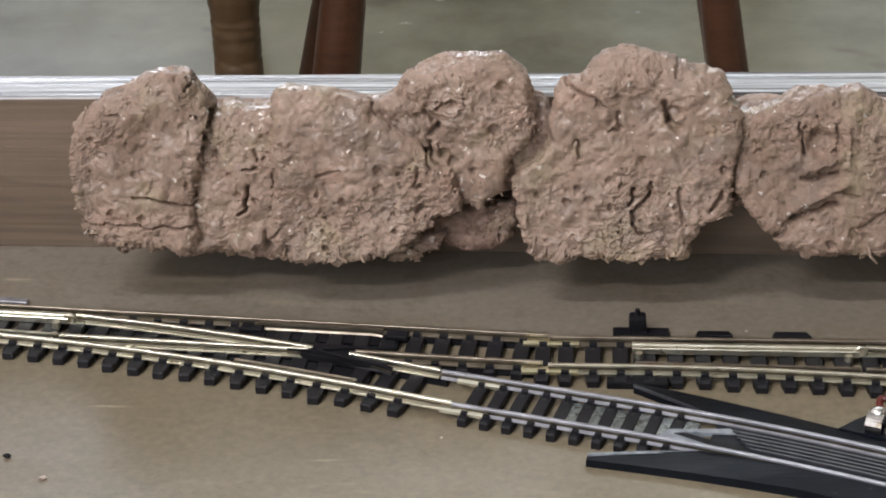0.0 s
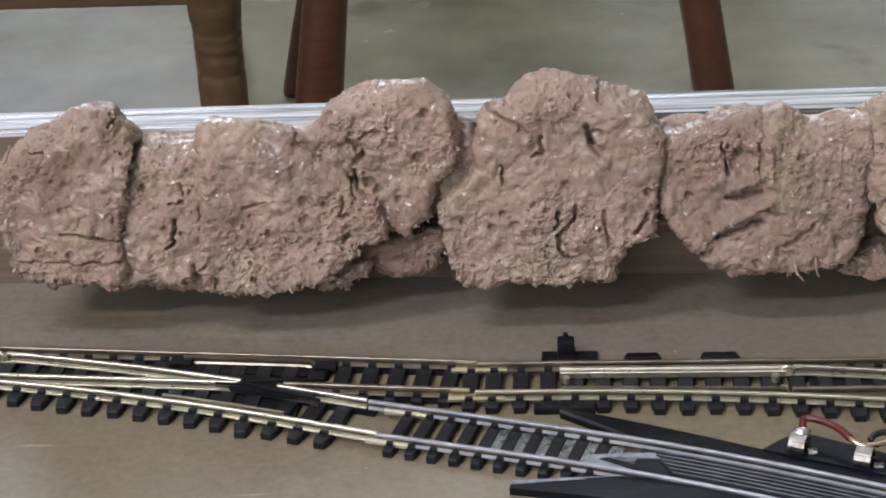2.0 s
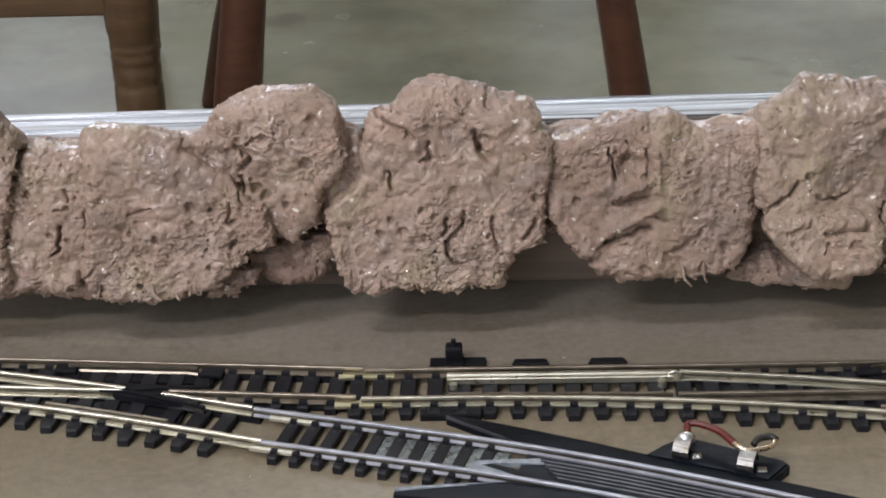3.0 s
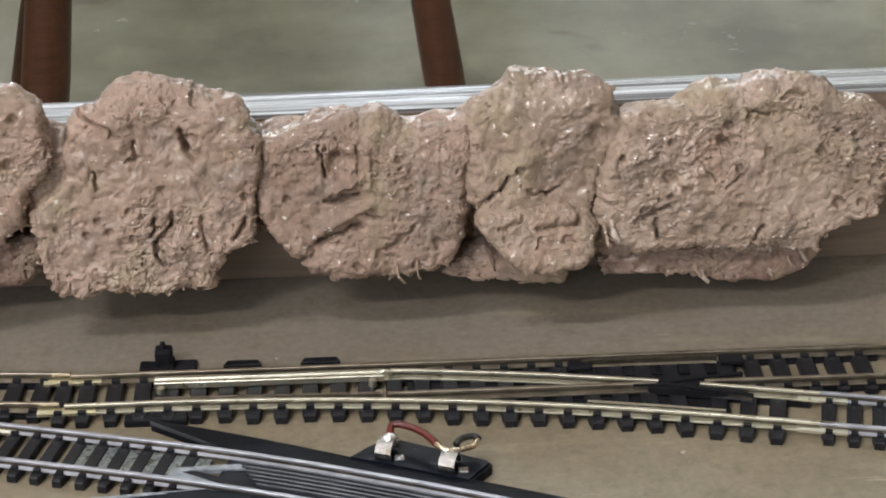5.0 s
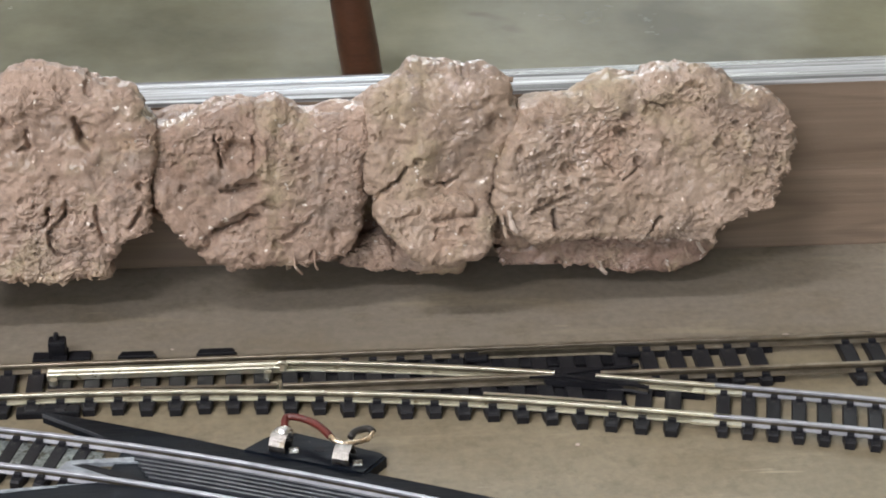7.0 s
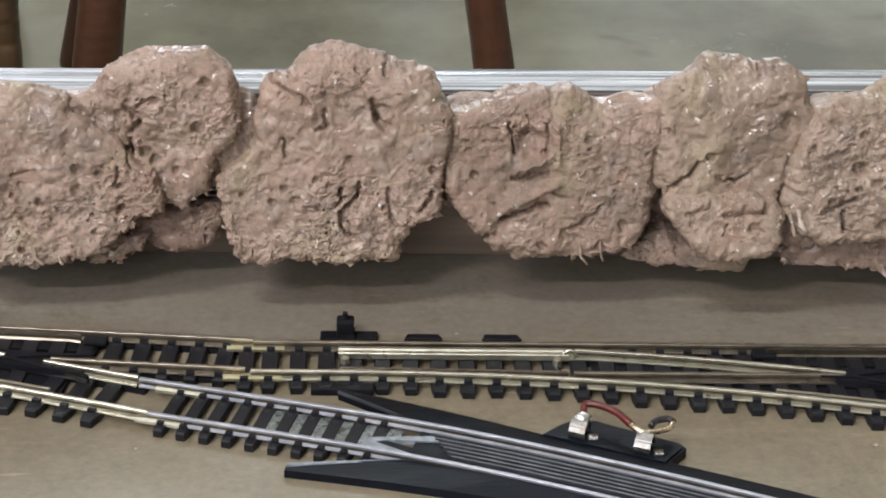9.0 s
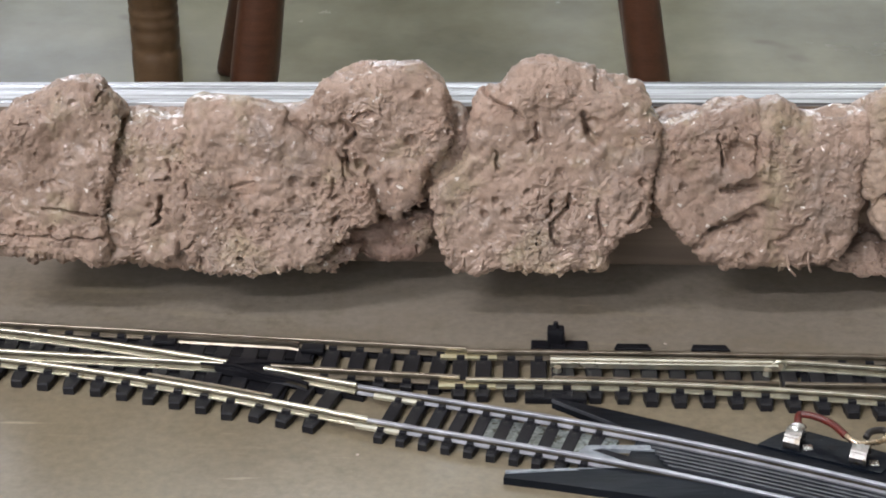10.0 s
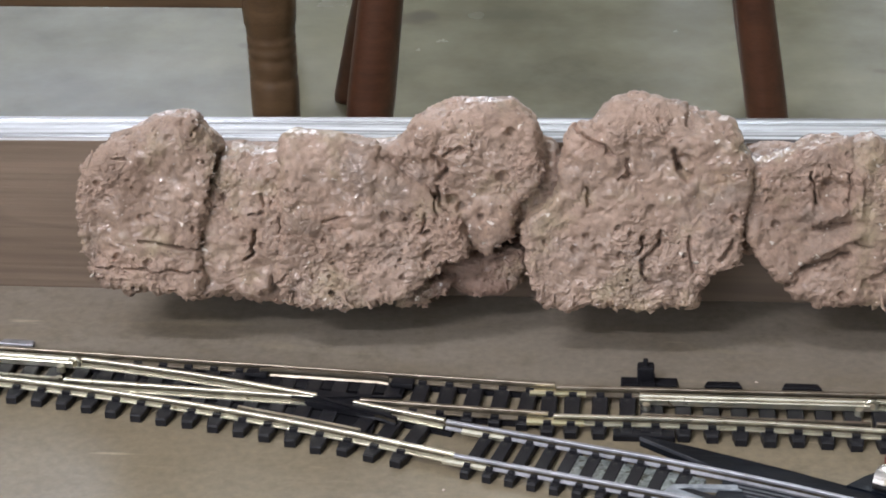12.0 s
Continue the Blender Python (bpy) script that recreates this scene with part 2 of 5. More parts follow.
OAK = wood_material("turned_oak", (0.080, 0.045, 0.022), (0.155, 0.092, 0.048), (0.30, 0.45))
WALL = surface("cream_wall", (0.42, 0.40, 0.35), (0.48, 0.46, 0.41), 3, (0.7, 0.85), 0.0, 90, 0.0006)
CEIL = surface("white_ceiling", (0.72, 0.71, 0.69), (0.78, 0.77, 0.75), 3, (0.8, 0.9), 0.0, 60, 0.0006)
FRAME = surface("white_frame", (0.72, 0.72, 0.71), (0.80, 0.80, 0.79), 9, (0.35, 0.5))
FLOORING = surface("vinyl_floor", (0.105, 0.097, 0.060), (0.255, 0.240, 0.164), 3.6, (0.17, 0.29), 0.0, 14, 0.0012, spots=((0.11, 0.098, 0.07), 5.0, 0.62), gloss=0.20)


def glowing(name, colour, strength):
    m, t, s = nodes(name)
    s.inputs["Base Color"].default_value = (*colour, 1)
    s.inputs["Emission Color"].default_value = (*colour, 1)
    s.inputs["Emission Strength"].default_value = strength
    return m


DAY = glowing("daylight_pane", (0.84, 0.90, 1.0), 0.8)
TUBE = glowing("lamp_diffuser", (1.0, 0.94, 0.85), 2.0)

# ---- builders: all lengths in centimetres ----
CM = 0.01


def part(name, bm, material, parent=None, label="", smooth=False):
    """Links a bmesh, drawn in centimetres, as one mesh object, under a thing or a part."""
    me = bpy.data.meshes.new(name)
    bmesh.ops.transform(bm, matrix=Matrix.Scale(CM, 4), verts=bm.verts)
    bmesh.ops.recalc_face_normals(bm, faces=bm.faces)
    if smooth:
        for f in bm.faces:
            f.smooth = True
    bm.to_mesh(me)
    bm.free()
    me.materials.append(material)
    ob = new(name, me)
    ob.parent = parent
    if label:
        tagged(ob, label)
    return ob


def again(ob, name, parent, x, y, z, turn=0.0):
    """Another piece on the same mesh, at a place in centimetres."""
    o = new(name, ob.data)
    o.parent = parent
    o.matrix_basis = pose(x * CM, y * CM, z * CM, 0, 0, turn)
    return o


def thing(name, label, category, group="", kind="", at=(0, 0, 0)):
    ob = new(name)
    ob.empty_display_size = 0.01
    ob.location = [v * CM for v in at]
    return tagged(ob, label, category, group, kind)


def box(bm, x0, x1, y0, y1, z0, z1, bevel=0.0):
    got = bmesh.ops.create_cube(bm, size=1.0, matrix=Matrix.Translation(((x0 + x1) / 2, (y0 + y1) / 2, (z0 + z1) / 2)) @ Matrix.Diagonal((x1 - x0, y1 - y0, z1 - z0, 1)))
    if bevel:
        edges = list({e for v in got["verts"] for e in v.link_edges})
        bmesh.ops.bevel(bm, geom=edges, offset=bevel, segments=2, affect="EDGES", profile=0.6)
    return bm


def cyl(bm, p, q, r0, r1=None, seg=14):
    p, q = Vector(p), Vector(q)
    m = Matrix.Translation((p + q) / 2) @ (q - p).to_track_quat("Z", "Y").to_matrix().to_4x4()
    bmesh.ops.create_cone(bm, cap_ends=True, segments=seg, radius1=r0, radius2=r0 if r1 is None else r1, depth=(q - p).length, matrix=m)
    return bm


def prism(bm, outline, z0, z1):
    """A plate with the given plan, from z0 to z1; each corner may carry its own top."""
    low = [bm.verts.new((x, y, z0)) for x, y, *_ in outline]
    top = [bm.verts.new((c[0], c[1], c[2] if len(c) > 2 else z1)) for c in outline]
    n = len(outline)
    bm.faces.new(low[::-1])
    bm.faces.new(top)
    for i in range(n):
        bm.faces.new((low[i], low[(i + 1) % n], top[(i + 1) % n], top[i]))
    return bm


def sweep(bm, line, profile):
    """Sweeps a closed profile (across, up) along a line of (x, y, z)."""
    rings = []
    n = len(line)
    for i, p in enumerate(line):
        a, b = Vector(line[max(i - 1, 0)]), Vector(line[min(i + 1, n - 1)])
        d = (b - a).normalized()
        side = Vector((-d.y, d.x, 0)).normalized()
        rings.append([bm.verts.new(Vector(p) + side * u + Vector((0, 0, v))) for u, v in profile])
    k = len(profile)
    for r, s in zip(rings, rings[1:]):
        for j in range(k):
            bm.faces.new((r[j], r[(j + 1) % k], s[(j + 1) % k], s[j]))
    bm.faces.new(rings[0][::-1])
    bm.faces.new(rings[-1])
    return bm


def tube(bm, line, r, seg=8):
    """A round wire along a smooth line through the given points."""
    pts = [Vector(p) for p in line]
    fine = []
    for i in range(len(pts) - 1):
        a, b, c, d = pts[max(i - 1, 0)], pts[i], pts[i + 1], pts[min(i + 2, len(pts) - 1)]
        for s in range(6):
            u = s / 6
            fine.append(0.5 * (2 * b + (c - a) * u + (2 * a - 5 * b + 4 * c - d) * u * u + (3 * b - 3 * c + d - a) * u ** 3))
    fine.append(pts[-1])
    rings = []
    for i, p in enumerate(fine):
        d = (fine[min(i + 1, len(fine) - 1)] - fine[max(i - 1, 0)]).normalized()
        q = d.to_track_quat("Z", "Y")
        rings.append([bm.verts.new(p + q @ Vector((r * math.cos(2 * math.pi * k / seg), r * math.sin(2 * math.pi * k / seg), 0))) for k in range(seg)])
    for a, b in zip(rings, rings[1:]):
        for k in range(seg):
            bm.faces.new((a[k], a[(k + 1) % seg], b[(k + 1) % seg], b[k]))
    bm.faces.new(rings[0][::-1])
    bm.faces.new(rings[-1])
    return bm


def lathe(bm, profile, x, y, lean=(0, 0), seg=28):
    """A turned post: (radius, z) from the floor up, leaning by (dx, dy) per centimetre."""
    z0 = profile[0][1]
    rings = []
    for r, z in profile:
        cx, cy = x + lean[0] * (z - z0), y + lean[1] * (z - z0)
        rings.append([bm.verts.new((cx + r * math.cos(2 * math.pi * k / seg), cy + r * math.sin(2 * math.pi * k / seg), z)) for k in range(seg)])
    for a, b in zip(rings, rings[1:]):
        for k in range(seg):
            bm.faces.new((a[k], a[(k + 1) % seg], b[(k + 1) % seg], b[k]))
    bm.faces.new(rings[0][::-1])
    bm.faces.new(rings[-1])
    return bm


# ---- the room ----
RX0, RX1, RY0, RY1 = -250, 250, -330, 394
RZ1 = CEILING_Z / CM


def wall(name, x0, x1, y0, y1, label, holes=()):
    """A wall of thickness with openings (a0, a1, z0, z1) through it, built of the pieces round them."""
    bm = bmesh.new()
    along_x = (x1 - x0) > (y1 - y0)
    a, end = (x0, x1) if along_x else (y0, y1)

    def piece(a0, a1, z0, z1):
        if a1 > a0 and z1 > z0:
            box(bm, *((a0, a1, y0, y1) if along_x else (x0, x1, a0, a1)), z0, z1)

    for h0, h1, z0, z1 in holes:
        piece(a, h0, FLOOR, RZ1)
        piece(h0, h1, FLOOR, z0)
        piece(h0, h1, z1, RZ1)
        a = h1
    piece(a, end, FLOOR, RZ1)
    return tagged(part(name, bm, WALL), label, "wall", kind="structure")


tagged(part("floor", box(bmesh.new(), RX0 - 20, RX1 + 20, RY0 - 20, RY1 + 20, FLOOR - 6, FLOOR), FLOORING), "worn grey-green vinyl floor with a soft sheen", "floor", kind="structure")
tagged(part("ceiling", box(bmesh.new(), RX0 - 20, RX1 + 20, RY0 - 20, RY1 + 20, RZ1, RZ1 + 6), CEIL), "plain white ceiling", "ceiling", kind="structure")
# unseen opening, added for the front fill light
SOUTH = [(-175, -45, 60, 220)]
PANES = [(-170, -82, FLOOR + 4, 248), (-70, -3, 60, 330), (2, 20, FLOOR + 4, 330), (42, 128, FLOOR + 4, 330)]
wall("wall_north", RX0, RX1, RY1, RY1 + 14, "cream painted wall with tall window openings", PANES)
wall("wall_south", RX0, RX1, RY0 - 14, RY0, "cream painted wall with an added wide window opening", SOUTH)
wall("wall_west", RX0 - 14, RX0, RY0, RY1, "plain cream painted wall")
wall("wall_east", RX1, RX1 + 14, RY0, RY1, "plain cream painted wall")
for i, (a, b, z0, z1) in enumerate(PANES + SOUTH):
    w = thing("window_%d" % (i + 1), "tall white-framed window full of pale daylight", "window", kind="structure", at=((a + b) / 2, RY1, z0))
    if i == len(PANES):
        w.location.y, w.rotation_euler.z = RY0 * CM, math.pi
    h, half = z1 - z0, (b - a) / 2
    bm = bmesh.new()
    for x0, x1, c0, c1 in ((-half, half, 0, 4), (-half, half, h - 4, h), (-half, -half + 3, 4, h - 4), (half - 3, half, 4, h - 4)):
        box(bm, x0, x1, 2, 9, c0, c1)
    part("window_frame", bm, FRAME, w)
    part("pane", box(bmesh.new(), -half + 3, half - 3, 5.5, 6.5, 4, h - 4), DAY, w, "pane full of pale blue daylight")
# bodies for the two lamps, out of view
for x, y in ((-120, -70), (-160, -230)):
    lamp = thing("ceiling_light", "long white hanging light with a glowing diffuser", "light fitting", "ceiling lights", at=(x, y, LAMP_Z / CM))
    part("housing", box(bmesh.new(), -62, 62, -16, 16, -5, 0, 0.8), FRAME, lamp)
    for rod in (-50, 50):
        part("rod", cyl(bmesh.new(), (rod, 0, -1), (rod, 0, RZ1 - LAMP_Z / CM), 0.8), FRAME, lamp)
    part("diffuser", box(bmesh.new(), -58, 58, -13, 13, -7.5, -5), TUBE, lamp)

# ---- the layout board on its low table, and the pine edging ----
table = thing("low_table", "low plain wooden table under the layout board", "table", at=(0, -18, FLOOR))
part("tabletop", box(bmesh.new(), -68, 68, -26, 26, -FLOOR - 5.0, -FLOOR - 2.2, 0.3), OAK, table)
leg = box(bmesh.new(), -2.5, 2.5, -2.5, 2.5, 0, -FLOOR - 5.0, 0.3)
leg = part("leg", leg, OAK, table)
leg.location = (-0.62, -0.2, 0)
for lx, ly in ((62, -20), (-62, 20), (62, 20)):
    again(leg, "leg", table, lx, ly, 0)
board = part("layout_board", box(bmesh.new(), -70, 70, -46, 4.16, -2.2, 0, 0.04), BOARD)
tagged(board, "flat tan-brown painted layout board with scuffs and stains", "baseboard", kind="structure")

edging = thing("edging_board", "pine edging board stained brown on its face", "board", at=(0, 4.20, 0))
EDGE_T, EDGE_H, EDGE_RISE = 1.10, 3.375, 0.0110
bm = bmesh.new()
N = 60
rows = []
for i in range(N + 1):
    x = -70 + 140 * i / N
    top = EDGE_H + EDGE_RISE * max(min(x, 25), -25)
    rows.append([bm.verts.new(v) for v in ((x, 0, -2.2), (x, EDGE_T, -2.2), (x, EDGE_T, top - 0.08), (x, 0, top - 0.06))])
for a, b in zip(rows, rows[1:]):
    for k in range(4):
        bm.faces.new((a[k], a[(k + 1) % 4], b[(k + 1) % 4], b[k]))
bm.faces.new(rows[0][::-1])
bm.faces.new(rows[-1])
part("face", bm, EDGE_FACE, edging)
bm = bmesh.new()
rows = []
for i in range(N + 1):
    x = -70 + 140 * i / N
    top = EDGE_H + EDGE_RISE * max(min(x, 25), -25)
    rows.append([bm.verts.new(v) for v in ((x, 0.0, top - 0.06), (x, 0.05, top - 0.005), (x, 0.12, top), (x, 0.55, top + 0.012), (x, EDGE_T - 0.08, top), (x, EDGE_T, top - 0.08))])
for a, b in zip(rows, rows[1:]):
    for k in range(6):
        bm.faces.new((a[k], a[(k + 1) % 6], b[(k + 1) % 6], b[k]))
bm.faces.new(rows[0][::-1])
bm.faces.new(rows[-1])
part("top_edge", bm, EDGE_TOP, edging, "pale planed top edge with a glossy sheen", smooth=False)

# ---- track ----
TIE_H, RAIL_Z, RAIL_H, GAUGE = 0.145, 0.140, 0.155, 0.965
HEAD = RAIL_Z + RAIL_H
PROFILE = [(-0.108, 0), (0.108, 0), (0.108, 0.020), (0.018, 0.042), (0.018, 0.095), (0.038, 0.108), (0.038, 0.146), (0.028, RAIL_H), (-0.028, RAIL_H), (-0.038, 0.146), (-0.038, 0.108), (-0.018, 0.095), (-0.018, 0.042), (-0.108, 0.020)]
SLIM = [(max(-0.075, min(0.075, u)), v) for u, v in PROFILE]
THIN = [(-0.05, 0.01), (0.05, 0.01), (0.02, 0.04), (0.02, 0.09), (0.034, 0.105), (0.034, RAIL_H - 0.006), (-0.034, RAIL_H - 0.006), (-0.034, 0.105), (-0.02, 0.09), (-0.02, 0.04)]
BLADE = [(-0.100, 0.02), (0.145, 0.02), (0.145, 0.125), (0.125, 0.140), (0.055, 0.140), (0.040, 0.105), (-0.005, 0.105), (-0.020, 0.135), (-0.082, 0.135), (-0.100, 0.120)]


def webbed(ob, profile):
    """Gives the recessed web of a rail a darker metal; heads and feet stay rubbed bright."""
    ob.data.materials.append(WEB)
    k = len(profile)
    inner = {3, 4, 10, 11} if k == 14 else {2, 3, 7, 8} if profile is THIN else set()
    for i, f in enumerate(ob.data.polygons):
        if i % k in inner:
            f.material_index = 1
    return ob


def course(x, y, heading, runs, step=0.25):
    """A centre line: from (x, y) along a heading in degrees; runs of (length, turn in degrees)."""
    out, a = [(x, y, radians(heading))], radians(heading)
    for length, turn in runs:
        n = max(2, round(length / step))
        for _ in range(n):
            a += radians(turn) / n / 2
            x, y = x + length / n * math.cos(a), y + length / n * math.sin(a)
            a += radians(turn) / n / 2
            out.append((x, y, a))
    return out


def beside(line, off):
    return [(x - off * math.sin(a), y + off * math.cos(a), RAIL_Z) for x, y, a in line]


def on_course(line, s):
    """The place and heading at the distance s along a centre line."""
    for p, q in zip(line, line[1:]):
        d = math.hypot(q[0] - p[0], q[1] - p[1])
        if s <= d:
            u = s / d
            return p[0] + (q[0] - p[0]) * u, p[1] + (q[1] - p[1]) * u, p[2] + (q[2] - p[2]) * u
        s -= d
    return line[-1]


def length_of(line):
    return sum(math.hypot(q[0] - p[0], q[1] - p[1]) for p, q in zip(line, line[1:]))


def sleeper_mesh(half, width, chairs=(), height=TIE_H):
    """A sleeper across x = 0 with a worn edge and the small cast spikes that grip the rail feet."""
    bm = bmesh.new()
    y0, y1 = half if isinstance(half, tuple) else (-half, half)
    w = width / 2
    top, end = w * 0.88, w * 0.68
    lo = [(-end, y0), (end, y0), (w, y0 + 0.22), (w, y1 - 0.12), (end, y1), (-end, y1), (-w, y1 - 0.12), (-w, y0 + 0.22)]
    hi = [(-end * 0.8, y0 + 0.035), (end * 0.8, y0 + 0.035), (top, y0 + 0.24), (top, y1 - 0.14), (end * 0.8, y1 - 0.035), (-end * 0.8, y1 - 0.035), (-top, y1 - 0.14), (-top, y0 + 0.24)]
    a = [bm.verts.new((x, y, 0)) for x, y in lo]
    b = [bm.verts.new((x, y, height - 0.02)) for x, y in lo]
    c = [bm.verts.new((x, y, height)) for x, y in hi]
    bm.faces.new(a[::-1])
    bm.faces.new(c)
    for i in range(8):
        j = (i + 1) % 8
        bm.faces.new((a[i], a[j], b[j], b[i]))
        bm.faces.new((b[i], b[j], c[j], c[i]))
    for y in chairs:
        for s in (-1, 1):
            box(bm, -w * 0.50, w * 0.50, y + s * 0.092 - 0.034, y + s * 0.092 + 0.040, height - 0.01, height + 0.062)
    return bm


G2 = GAUGE / 2


def track(label, line, pitch, width, half, rail, group="track pieces", first=0.2, until=None, joiner=True, lead=(0.001, 0.001)):
    """A length of plain track on its centre line: two rails, sleepers, joiners at its start."""
    t = thing("track_piece", label, "model track", group)
    profile = SLIM if rail is STEEL else PROFILE
    x, y, a = line[0]
    for side, back in zip((G2, -G2), lead):
        whole = [(x - back * math.cos(a), y - back * math.sin(a), a)] + line
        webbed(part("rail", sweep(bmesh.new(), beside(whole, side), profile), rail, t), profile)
    tie, s = None, first
    end = length_of(line) if until is None else until
    while s < end:
        x, y, a = on_course(line, s)
        if tie is None:
            tie = part("sleeper", sleeper_mesh(half, width, (-G2, G2)), SLEEPER, t)
            tie.matrix_basis = pose(x * CM, y * CM, 0, 0, 0, math.degrees(a))
        else:
            again(tie, "sleeper", t, x, y, 0, math.degrees(a))
        s += pitch
    if joiner:
        for off in (-G2, G2):
            x, y, a = on_course(line, 0.05)
            ux, uy = math.cos(a), math.sin(a)
            cx, cy = x - off * uy, y + off * ux
            bm = sweep(bmesh.new(), [(cx - 0.42 * ux, cy - 0.42 * uy, RAIL_Z - 0.015), (cx + 0.42 * ux, cy + 0.42 * uy, RAIL_Z - 0.015)], [(-0.105, 0), (0.105, 0), (0.105, 0.05), (0.05, 0.075), (-0.05, 0.075), (-0.105, 0.05)])
            part("rail_joiner", bm, BRASSY, t, "folded brass rail joiner")
    return t


RADIUS, BEND = 43.0, 9.6


def drop(x):
    """How far the curved road has left the straight one at x along a turnout."""
    return 0.0 if x < 0 else x * x / (2 * RADIUS) if x < BEND else BEND * BEND / (2 * RADIUS) + (x - BEND) * BEND / RADIUS


def turnout(label, x, y, heading, far_guard, lug, inner, nose_end=11.45, reach=0.32, lug_back=0.0):
    """A right-hand turnout: straight road along x from -1.35 to 12.9, curved road falling away to -y."""
    t = thing("turnout", label, "track switch", "turnouts", at=(x, y, 0))
    t.rotation_euler.z = radians(heading)

    def rail(name, pts, mat, profile=PROFILE, tag=""):
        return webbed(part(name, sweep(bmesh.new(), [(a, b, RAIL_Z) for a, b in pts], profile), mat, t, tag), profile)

    def xs(a, b, n):
        return [a + (b - a) * i / n for i in range(n + 1)]

    rail("stock_rail", [(-1.48, G2), (0.0, G2), (4.0, G2), (12.9, G2)], DULL, tag="dull tarnished outer stock rail")
    rail("stock_rail", [(v, -G2 - drop(v)) for v in xs(-1.48, 11.50, 50)], BRASSY)
    # moving blades, hinged at 4.05
    rail("switch_blade", [(0.0, G2 - 0.265), (1.0, G2 - 0.270), (4.0, G2 - 0.285)], BRASSY, BLADE, "bright flat switch blade")
    rail("switch_blade", [(0.05, -G2 + 0.10), (1.5, -G2 + 0.07), (3.95, -G2 + 0.01)], inner, THIN)
    # closure rails to the frog
    rail("closure_rail", [(v, G2 - 0.03 - drop(v) + 0.02) for v in xs(4.12, 8.75, 20)], BRASSY)
    rail("closure_rail", [(4.05, -G2), (6.0, -G2), (8.7, -G2)], inner)
    # crossing nose and the rails beyond
    rail("nose_rail", [(9.55, -G2 + 0.012), (11.0, -G2), (12.9, -G2)], DULL)
    rail("nose_rail", [(v, G2 - drop(v)) for v in xs(9.45, nose_end, 10)], BRASSY)
    # check rails with black flared ends
    rail("check_rail", [(7.5, G2 - 0.16), (7.7, G2 - 0.125), (9.7, G2 - 0.125), (9.9, G2 - 0.16)], far_guard, THIN)
    rail("check_rail", [(v, -G2 - drop(v) + 0.13) for v in xs(7.45, 9.75, 12)], BRASSY, THIN)
    for v in (7.25, 9.95):
        part("check_rail_block", box(bmesh.new(), v, v + 0.42, G2 - 0.3, G2 - 0.05, TIE_H, HEAD - 0.05, 0.04), BLACK, t)
    # black plastic frog: casting, wing rails and the plates below them
    bm = bmesh.new()
    prism(bm, [(8.55, -G2 - 0.10), (9.6, -G2 - 0.34), (10.15, -G2 - 0.42), (10.15, -G2 - 0.12), (9.5, -G2 + 0.05), (9.9, -G2 + 0.22), (8.6, -G2 + 0.30)], TIE_H - 0.02, RAIL_Z + 0.10)
    part("frog", bm, BLACK, t, "black plastic frog casting")
    rail("wing_rail", [(8.4, -G2 + 0.16), (8.9, -G2 + 0.02), (9.5, -G2 + 0.13), (10.0, -G2 + 0.16), (10.25, -G2 + 0.22)], BLACK, THIN)
    rail("wing_rail", [(8.3, -G2 - 0.02), (8.9, -G2 - 0.05), (9.5, -G2 - 0.27), (10.05, -G2 - 0.40), (10.3, -G2 - 0.52)], BLACK, THIN)
    # dark sheets put in for the shade on the ground between sleepers
    part("web_shade_plate", prism(bmesh.new(), [(4.4, -G2 + 0.12), (8.5, -G2 + 0.12), (8.5, G2 - 0.12), (4.4, G2 - 0.12)], 0.01, TIE_H - 0.055), BLACK, t)
    part("web_shade_plate", prism(bmesh.new(), [(4.8, -G2 - 0.11), *[(v, -G2 - drop(v) + 0.11) for v in xs(4.9, 9.9, 8)], (9.9, -G2 - 0.36), (8.6, -G2 - 0.11)], 0.01, TIE_H - 0.055), BLACK, t)
    # web plates that tie the sleepers by the check rails
    part("web_shade_plate", prism(bmesh.new(), [(6.9, G2 - 0.42), (10.2, G2 - 0.42), (10.2, G2 - 0.06), (6.9, G2 - 0.06)], 0.02, TIE_H - 0.03), BLACK, t)
    part("web_shade_plate", prism(bmesh.new(), [(7.3, -G2 - drop(7.3) + 0.05), (10.1, -G2 - drop(10.1) + 0.05), (10.1, -G2 - drop(10.1) + 0.32), (7.3, -G2 - drop(7.3) + 0.32)], 0.02, TIE_H - 0.03), BLACK, t)
    # black webs that join the sleepers under the rails
    for name, pts in (("far", [(4.3, G2), (12.8, G2)]), ("mid", [(v, G2 - drop(v)) for v in xs(4.2, 11.3, 16)]), ("low", [(4.2, -G2), (12.8, -G2)])):
        part("sleeper_web", sweep(bmesh.new(), [(a, c, 0) for a, c in pts], [(-0.10, 0), (0.08, 0), (0.08, 0.10), (-0.10, 0.10)]), BLACK, t)
    # sleepers: long ones under both roads, then two sets
    v = -1.59
    while v < 12.85:
        if v < 9.4:
            near = -G2 - drop(v) - reach - (0.05 if int(v * 7) % 3 == 0 else 0)
            tie = part("sleeper", sleeper_mesh((near, G2 + 0.22), 0.285, (G2, -G2 - drop(v))), SLEEPER, t)
            tie.location.x = v * CM
        else:
            near = max(-G2 - 0.30, -G2 - drop(v) + 0.45)
            tie = part("sleeper", sleeper_mesh((-G2 - 0.22, G2 + 0.22), 0.285, (G2, -G2)), SLEEPER, t)
            tie.location.x = v * CM
        v += 0.41 if v < -1.5 else 0.487
    v = 9.70
    while v < 10.9:
        a = math.degrees(math.atan(-drop(v + 0.1) / 0.1 + drop(v) / 0.1))
